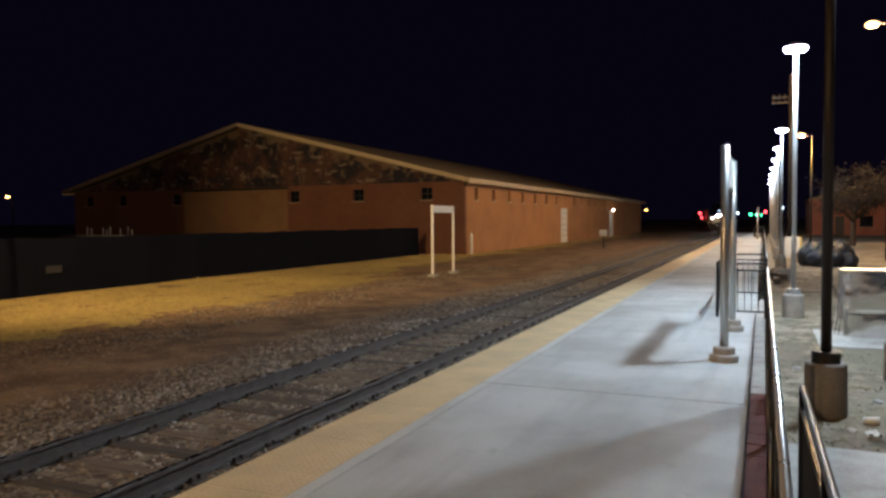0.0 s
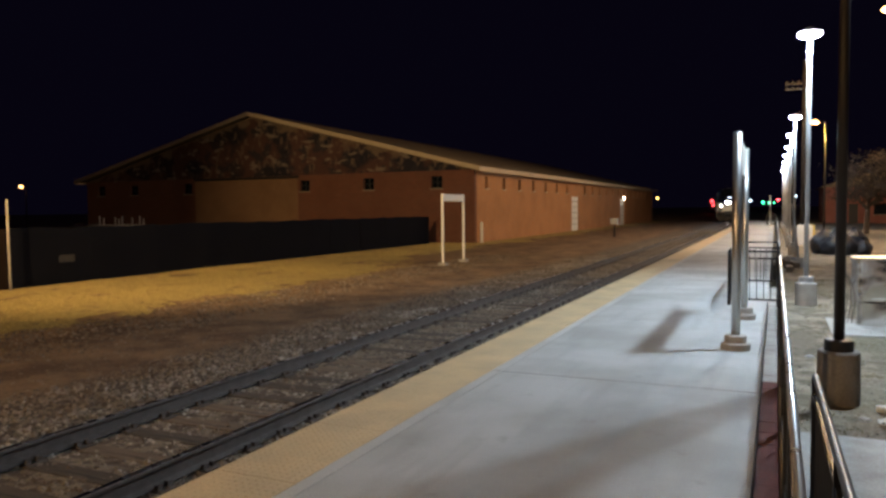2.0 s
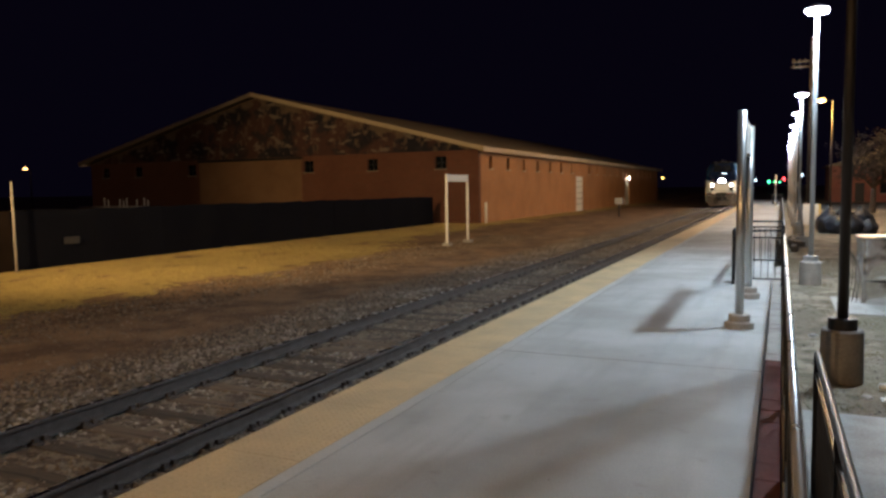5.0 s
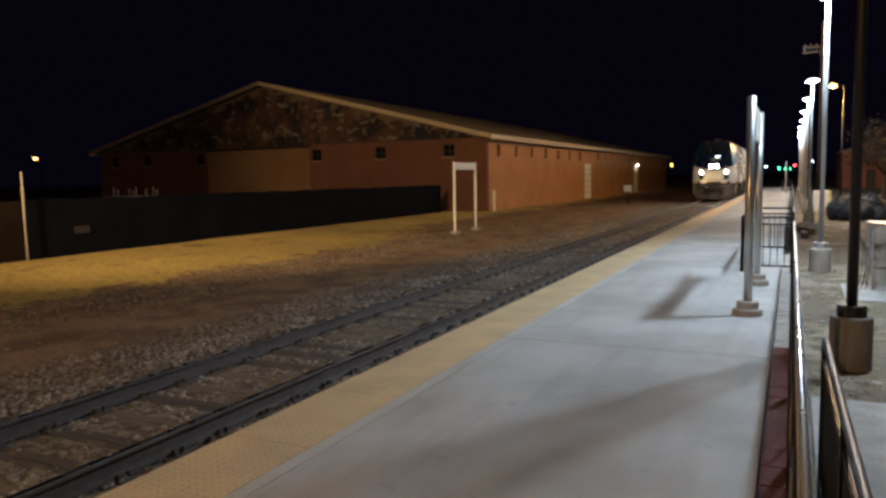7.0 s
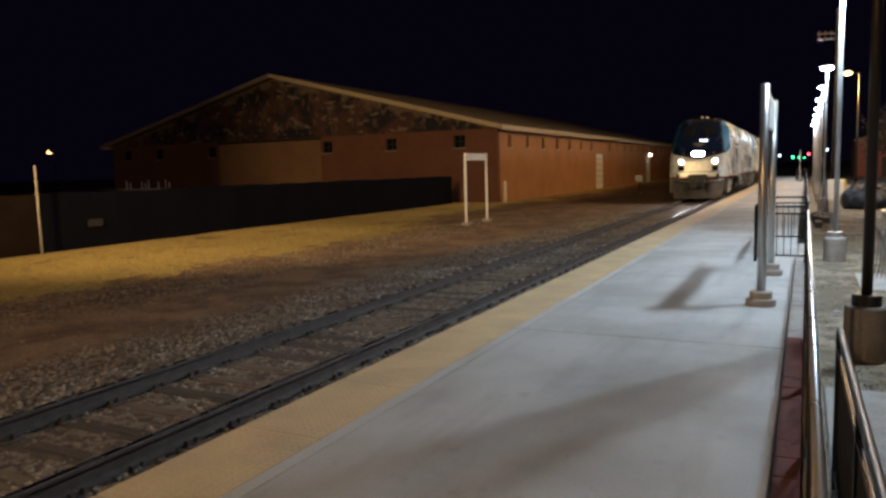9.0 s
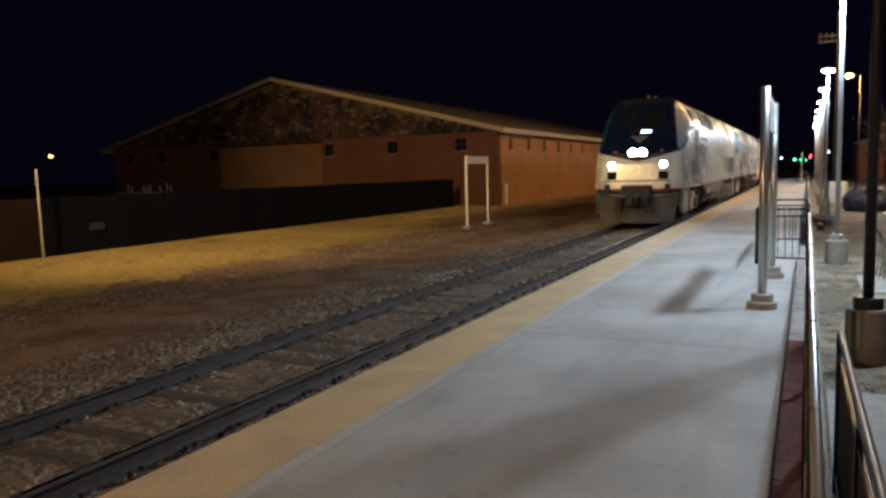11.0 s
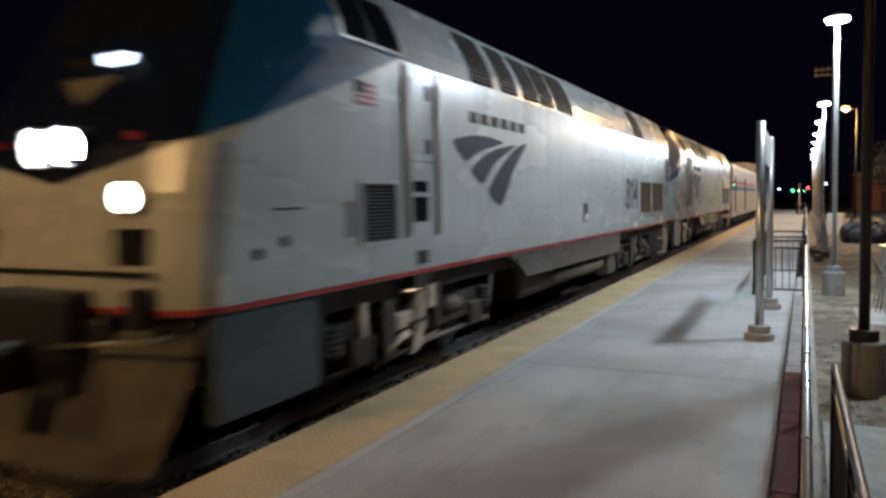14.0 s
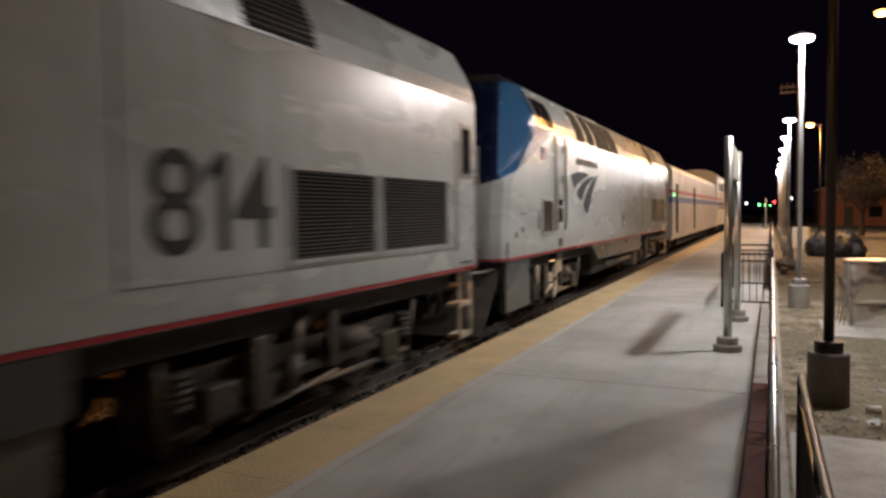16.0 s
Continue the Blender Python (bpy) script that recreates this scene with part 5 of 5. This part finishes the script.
def steel_cabinet(at):
    """A polished sheet-steel cabinet: rounded upright edges, and panels that bulge and dent a little."""
    ob = thing("steel_cabinet", at, "polished stainless steel cabinet with dented mirror panels", "cabinet", turn=4)
    half, deep, high = 0.56, 0.42, 1.18
    bm = bmesh.new()
    plan = []
    for cx, cy, a0 in ((half - 0.1, deep - 0.1, 0), (-half + 0.1, deep - 0.1, 90), (-half + 0.1, -deep + 0.1, 180), (half - 0.1, -deep + 0.1, 270)):
        plan += [(cx + 0.1 * math.cos(radians(a0 + k * 15)), cy + 0.1 * math.sin(radians(a0 + k * 15))) for k in range(7)]
    ring = []
    for (x0, y0), (x1, y1) in zip(plan, plan[1:] + plan[:1]):
        n = max(1, round(math.hypot(x1 - x0, y1 - y0) / 0.035))
        ring += [(x0 + (x1 - x0) * k / n, y0 + (y1 - y0) * k / n) for k in range(n)]
    rows = []
    for i in range(37):
        z = high * i / 36
        seam = 0.012 * math.exp(-((z - 0.46) / 0.012) ** 2)
        rows.append([])
        for x, y in ring:
            dish = 0.020 * math.sin(math.pi * min(1, z / 0.46)) if z < 0.46 else 0.022 * math.sin(math.pi * (z - 0.46) / (high - 0.46))
            dish *= math.cos(x / half * math.pi * 0.9) * 0.9
            dish += 0.010 * noise.noise((x * 3.0, y * 3.0, z * 3.4)) + 0.003 * noise.noise((x * 8.0, y * 8.0, z * 8.0)) - seam
            away = Vector((x / half, y / deep, 0)).normalized()
            rows[-1].append(bm.verts.new((x + away.x * dish, y + away.y * dish, z)))
    for a, b in zip(rows, rows[1:]):
        for i in range(len(ring)):
            j = (i + 1) % len(ring)
            bm.faces.new((a[i], a[j], b[j], b[i]))
    bm.faces.new(rows[0][::-1])
    part("shell", bm, FOIL, ob, "mirror-like dented steel sheet", smooth=True)
    bm = bmesh.new()
    extrude_outline(bm, [(x * 1.02, y * 1.02) for x, y in plan], 0.03, lambda u, v, d: (u, v, high - 0.005 + d))
    part("lid", bm, STEEL, ob, "flat brushed steel top")
    e = part("emblem", boxes((0.06, 0.34, -deep - 0.052, -deep - 0.02, 0.86, 1.03), bevel=0.01), BLACK, ob, "small dark square mark")
    part("emblem_bar", boxes((0.11, 0.34, -deep - 0.056, -deep - 0.0525, 0.955, 0.985), (0.06, 0.29, -deep - 0.056, -deep - 0.0525, 0.90, 0.93)), STEEL, e)
    return ob


steel_cabinet((5.38, 15.2, YARD_Z))
hose = thing("looped_cable", (4.72, 15.4, YARD_Z), "loose loop of pale cable beside the cabinet", "cable")
bm = bmesh.new()
for k in range(2):
    prev = None
    for i in range(25):
        a = math.pi * i / 24
        p = (0.06 * k + 0.05 * math.sin(3 * a), -0.1 + 0.30 * math.cos(a) - 0.05 * k, 0.02 + (0.95 - 0.1 * k) * math.sin(a))
        if prev:
            tube(bm, prev, p, 0.007, seg=6)
        prev = p
part("loop", bm, PALE_PART, hose)

for x, y in ((4.35, 8.3), (3.95, 8.5), (4.75, 9.7), (3.98, 11.5), (4.5, 12.2), (3.9, 7.9)):
    rock = thing("stone_lump", (x, y, YARD_Z), "loose grey stone lying in the dirt", "stone", "loose stones")
    bm = bmesh.new()
    bmesh.ops.create_icosphere(bm, subdivisions=2, radius=0.055 + 0.03 * (x % 0.3))
    for v in bm.verts:
        v.co *= 1 + 0.35 * noise.noise(v.co * 14 + Vector((x, y, 0)))
        v.co.z = max(-0.02, v.co.z * 0.6)
    part("lump", bm, OLD_CONCRETE, rock)

cup = thing("paper_cup", (4.56, 8.62, YARD_Z + 0.045), "white paper cup lying on the dirt", "cup", turn=0)
bm = tubes(((-0.07, 0, 0), (0.07, 0.02, 0), 0.034, 0.045), seg=20)
part("cup_body", bm, WHITE_PAINT, cup, smooth=True)
wrapper = thing("paper_scrap", (4.52, 8.1, YARD_Z + 0.03), "crumpled white paper scrap on the dirt", "litter")
bm = bmesh.new()
bmesh.ops.create_grid(bm, x_segments=8, y_segments=8, size=0.07)
for v in bm.verts:
    v.co.z = 0.02 + 0.05 * noise.noise(v.co * 20)
part("sheet", bm, WHITE_PAINT, wrapper).modifiers.new("thick", "SOLIDIFY").thickness = 0.003

cab = thing("utility_cabinet", (4.98, 44.5, YARD_Z), "pale metal utility cabinet with a yellow edge", "cabinet")
part("shell", boxes((-0.38, 0.38, -0.3, 0.3, 0, 1.1), bevel=0.02), WHITE_PAINT, cab)
part("edge_guard", boxes((0.385, 0.47, -0.3, 0.3, 0.1, 1.1), bevel=0.01), YELLOW, cab, "yellow guard strip")
part("door", boxes((-0.33, 0.33, -0.315, -0.302, 0.08, 1.02), bevel=0.004), WHITE_PAINT, cab)
lean = thing("leaning_post", (4.25, 28.2, YARD_Z), "leaning grey pole set in a concrete bucket", "post")
bm = bmesh.new()
lathe(bm, [(0.20, 0), (0.24, 0.34), (0.22, 0.36), (0.20, 0.33)], seg=20)
part("bucket", bm, OLD_CONCRETE, lean)
part("pole", tubes(((0, 0, 0.3), (-0.20, 0.1, 2.2), 0.04)), GREY_POLE, lean, smooth=True)
for i in range(7):
    t = thing("loose_timber", (3.95 + 0.05 * (i % 3), 26.6 + 0.75 * i, YARD_Z + 0.09 * (i % 2)), "weathered brown timber lying along the kerb", "timber", "loose timbers", turn=20 * math.sin(i * 2.0))
    part("beam", boxes((-0.10, 0.10, -0.6, 0.6, 0, 0.18), bevel=0.015), WOOD, t)

def yard_place(rng):
    return rng.uniform(3.80, 9.5), 7.7 + 30 * rng.random() ** 1.5, YARD_Z + rng.uniform(-0.01, 0.006)


stuff("yard_gravel", *stones(3500, yard_place, 0.006, 0.026, 21), STONE, "loose gravel scattered on the dirt yard", "gravel")


def yard_weeds():
    rng = np.random.default_rng(5)
    verts, faces, n = [], [], 0
    spots = [(rng.uniform(3.85, 7.5), 7.8 + 24 * rng.random() ** 1.4, rng.uniform(0.08, 0.35)) for _ in range(120)]
    for x0, y0, r in spots:
        for _ in range(60):
            x, y = rng.normal(x0, r), rng.normal(y0, r)
            if x < 3.78 or y < 7.6:
                continue
            a, h, w = rng.uniform(0, math.tau), rng.uniform(0.015, 0.05), rng.uniform(0.004, 0.010)
            verts += [(x - w * math.cos(a), y - w * math.sin(a), YARD_Z - 0.01), (x + w * math.cos(a), y + w * math.sin(a), YARD_Z - 0.01), (x + rng.uniform(-0.06, 0.06), y + rng.uniform(-0.06, 0.06), YARD_Z + h)]
            faces.append((3 * n, 3 * n + 1, 3 * n + 2))
            n += 1
    stuff("dead_weeds", np.array(verts), np.array(faces), WEED, "dead brown weeds in the dirt yard", "weeds")


WEED = material("dead_weed", (0.24, 0.20, 0.105), 0.9, 0, 0.2, 2, 30, 0, (0.11, 0.10, 0.05), 0.9)
yard_weeds()

# utility pole with crossarms
pole = thing("utility_pole", (4.92, 47.0, YARD_Z), "dark wooden utility pole with two crossarms", "utility pole")
part("trunk", tubes(((0, 0, 0), (0, 0, 10.4), 0.12, 0.09)), BRONZE, pole, smooth=True)
for z in (8.75, 9.05):
    arm = part("crossarm", boxes((-1.0, 0.12, -0.05, 0.05, z, z + 0.09), bevel=0.01), BRONZE, pole)
    for x in (-0.9, -0.6, -0.3):
        bm = bmesh.new()
        lathe(bm, [(0.03, 0), (0.045, 0.05), (0.03, 0.08), (0.04, 0.12)], (x, 0, z + 0.11), 10)
        part("insulator", bm, BRONZE, arm)

# brick building across the road
road = finish("road", boxes((4.6, 120, 72, 96, -0.6, YARD_Z + 0.015), bevel=0.0), ASPHALT)
tagged(road, "dark asphalt street beyond the yard", "road", kind="structure")
depot = thing("brick_building", (0, 0, YARD_Z), "low red-brick building with a dark gabled roof", "building")
holes = [(2.6, 3.6, 0.0, 2.3), (5.2, 6.6, 1.0, 2.3), (8.4, 9.8, 1.0, 2.3)]
part("front_wall", wall_with_holes(bmesh.new(), 14.0, 4.3, holes, 0.3, lambda u, z, d: (8.85 + u, 100 + d, z)), RED_BRICK, depot)
part("side_wall", boxes((8.85, 9.15, 100.31, 112, 0, 4.3), (22.55, 22.85, 100.31, 112, 0, 4.3), (9.16, 22.54, 111.7, 112, 0, 4.3)), RED_BRICK, depot)
part("door", boxes((11.45, 12.45, 100.15, 100.2, 0, 2.3)), BLACK, depot)
for u in (5.2, 8.4):
    w = part("window", boxes((8.85 + u, 10.25 + u, 100.15, 100.2, 1.0, 2.3)), DARK_GLASS, depot)
    part("sill", boxes((8.75 + u, 10.35 + u, 99.9, 100.14, 0.92, 0.998)), TRIM, w)
bm = bmesh.new()
extrude_outline(bm, [(8.25, 4.305), (23.45, 4.305), (15.85, 6.8)], 13.5, lambda u, v, d: (u, 99.3 + d, v))
part("roof", bm, ROOFING, depot, "dark pitched roof")


def tree(at, height, seed):
    """A tapering trunk, branching limbs and a ragged crown of small leaf clumps."""
    rng = random.Random(seed)
    ob = thing("tree", at, "bare-limbed tree with sparse dry brown foliage", "tree", "yard trees")
    bm, twigs = bmesh.new(), []

    def grow(p, way, length, r, depth):
        q = p + way * length
        tube(bm, p, q, r, r * 0.62, seg=8 if depth < 2 else 5, caps=False)
        if depth >= 2:
            twigs.append((q, length))
        if depth == 4:
            return
        for _ in range(4 if depth else 6):
            turn = Vector((rng.uniform(-1, 1), rng.uniform(-1, 1), rng.uniform(-0.25, 0.55)))
            grow(p + way * length * rng.uniform(0.6, 1.0), (way * 0.45 + turn).normalized(), length * rng.uniform(0.55, 0.8), r * 0.55, depth + 1)

    grow(Vector((0, 0, -0.1)), Vector((0.03, 0.02, 1)).normalized(), height * 0.36, height * 0.028, 0)
    part("trunk", bm, BARK, ob, "rough brown trunk and limbs", smooth=True)
    verts, faces = [], []
    for q, length in twigs:
        for _ in range(5):
            c = q + Vector((rng.gauss(0, 0.28), rng.gauss(0, 0.28), rng.gauss(0, 0.2)))
            u = Vector((rng.uniform(-1, 1), rng.uniform(-1, 1), rng.uniform(-1, 1))).normalized()
            v = u.cross(Vector((rng.uniform(-1, 1), rng.uniform(-1, 1), rng.uniform(-1, 1)))).normalized()
            s = rng.uniform(0.05, 0.11)
            n = len(verts)
            verts += [c - u * s * 1.6, c + v * s * 0.6, c + u * s * 1.6, c - v * s * 0.6]
            faces.append((n, n + 1, n + 2, n + 3))
    me = bpy.data.meshes.new("crown")
    me.from_pydata([tuple(v) for v in verts], [], faces)
    me.materials.append(TWIG)
    crown = new("crown", me)
    crown.parent = ob
    tagged(crown, kind="stuff")
    return ob


tree((9.6, 62.0, YARD_Z), 8.0, 4)
tree((14.5, 70.0, YARD_Z), 10.0, 9)


# ---- beyond the track ----
def grass():
    """Dry blades over the straw band before the fence."""
    rng = np.random.default_rng(8)
    verts, faces, n = [], [], 0
    while n < 42000:
        y = 7 + 40 * rng.random() ** 1.3
        x = rng.uniform(-16.8, -9.0)
        if rng.random() > (-9.0 - (2.6 if y > 27 else 0) - x) / 2.0 + 1.1 * noise.noise((x * 0.6, y * 0.4, 2)):
            continue
        a, h, w = rng.uniform(0, math.tau), rng.uniform(0.03, 0.11), rng.uniform(0.005, 0.011)
        dx, dy = math.cos(a), math.sin(a)
        z = LOW_Z + 0.05 * noise.noise((x * 0.3, y * 0.2, 0)) - 0.03
        lean = rng.uniform(-0.08, 0.08)
        verts += [(x - dx * w, y - dy * w, z), (x + dx * w, y + dy * w, z), (x + lean, y + rng.uniform(-0.08, 0.08), z + h)]
        faces.append((3 * n, 3 * n + 1, 3 * n + 2))
        n += 1
    stuff("dry_grass", np.array(verts), np.array(faces), STRAW, "short dry straw-coloured grass before the dark fence", "grass")


STRAW = material("straw", (0.50, 0.39, 0.13), 0.9, 0, 0.2, 0.6, 30, 0, (0.34, 0.25, 0.10), 0.9)
grass()

pipes = thing("pipe_manifold", (-46.6, 43.0, LOW_Z), "white pipe stubs on a low horizontal pipe", "pipes")
part("header_pipe", tubes(((-3.0, 0, 1.22), (4.9, 0, 1.24), 0.05)), WHITE_PAINT, pipes, smooth=True)
for x in (0.0, 0.45, 1.75, 2.15, 2.5, 3.6, 4.4, 4.8):
    part("stub", tubes(((x, 0, 0.0), (x, 0, 1.95 - 0.25 * math.sin(x * 5) ** 2), 0.06)), WHITE_PAINT, pipes, smooth=True)
bollard = thing("white_bollard", (-13.9, 44.6, LOW_Z), "white pipe bollard by the warehouse corner", "bollard")
bm = bmesh.new()
lathe(bm, [(0.09, 0), (0.09, 1.30), (0.06, 1.37), (0.02, 1.40)], seg=16)
part("pipe", bm, WHITE_PAINT, bollard, smooth=True)
relay = thing("relay_box", (-7.55, 55.8, LOW_Z), "small pale signal relay box on a dark post", "signal box")
part("post", tubes(((0, 0, 0), (0, 0, 1.0), 0.06)), BLACK, relay)
part("case", boxes((-0.28, 0.28, -0.25, 0.25, 0.95, 1.42), bevel=0.02), GREY_POLE, relay)
lampy = thing("wall_lamp", (WX1 + 0.02, 95.0, 3.05), "small lit lamp over the warehouse door", "wall lamp")
part("bracket", boxes((0, 0.22, -0.04, 0.04, 0.05, 0.10)), BLACK, lampy)
part("globe", tubes(((0.22, 0, -0.14), (0.22, 0, 0.06), 0.13, 0.08)), CREAM_LAMP, lampy, "glowing warm globe")


def far_light(at, mat, radius, label, category, ground=LOW_Z):
    x, y, z = at
    ob = thing("signal_mast", (x, y, ground), label, category, "far signals")
    part("mast", tubes(((0, 0, 0), (0, 0, z - ground + 0.5), 0.07), seg=8), BLACK, ob)
    part("hood", boxes((-radius - 0.1, radius + 0.1, -0.05, 0.12, z - ground - radius - 0.15, z - ground + radius + 0.15)), BLACK, ob)
    part("lens", tubes(((0, -0.16, z - ground), (0, -0.06, z - ground), radius), seg=16), mat, ob)


for x, z, mat, r, label, cat in ((-13.0, 3.3, RED_GLOW, 0.30, "far railway signal showing red", "signal"), (-12.6, 2.1, RED_GLOW, 0.25, "far low signal showing red", "signal"), (4.1, 3.5, RED_GLOW, 0.3, "far street signal showing red", "traffic light"), (0.3, 2.8, GREEN_GLOW, 0.35, "far green street signal", "traffic light"), (1.8, 2.7, GREEN_GLOW, 0.25, "far green street signal", "traffic light"), (-10.3, 4.2, CREAM_LAMP, 0.25, "far white street light", "street lamp"), (-3.0, 3.3, COOL_LAMP, 0.3, "far bluish white street light", "street lamp"), (8.4, 4.5, COOL_LAMP, 0.3, "far bluish white street light", "street lamp"), (-28.0, 4.4, AMBER_LAMP, 0.3, "far amber street light", "street lamp"), (3.1, 2.6, GREEN_GLOW, 0.2, "far green street signal", "traffic light"), (5.6, 3.6, RED_GLOW, 0.25, "far street signal showing red", "traffic light")):
    far_light((x, 222.0, z), mat, r, label, cat)



# ---- what moves ----
def motions():
    """The train runs in along the track and slows past the platform."""
    nose = [(0.0, 125.0), (2.0, 106.0), (4.0, 86.5), (6.5, 62.2), (7.0, 57.8), (8.0, 49.6), (9.0, 41.7), (10.2, 32.0), (11.5, 21.65), (12.0, 17.85), (12.5, 14.2), (13.0, 10.6), (13.5, 7.15), (14.0, 3.65), (14.5, 0.3), (15.0, -3.15), (15.5, -6.6), (16.0, -10.0)]

    def at(t):
        for (t0, y0), (t1, y1) in zip(nose, nose[1:]):
            if t0 <= t <= t1:
                return y0 + (y1 - y0) * (t - t0) / (t1 - t0)
        return nose[-1][1]

    for car, back in CARS:
        rows = []
        for t, y in nose:
            a, b = track_x(y + back), track_x(y + back + 15)
            rows.append((t, pose(a, y + back, RAIL_Z, 0, 0, -math.degrees(math.atan2(b - a, 15)))))
        walk(car, rows)
    steps = [i / 15 for i in range(241)]
    for wheels in (wheels_one, wheels_two):
        for wheel, y in wheels:
            walk(wheel, [(t, pose(0, y, 0.51, math.degrees((125.0 - at(t)) / 0.51) % 360, 0, 0)) for t in steps])


motions()
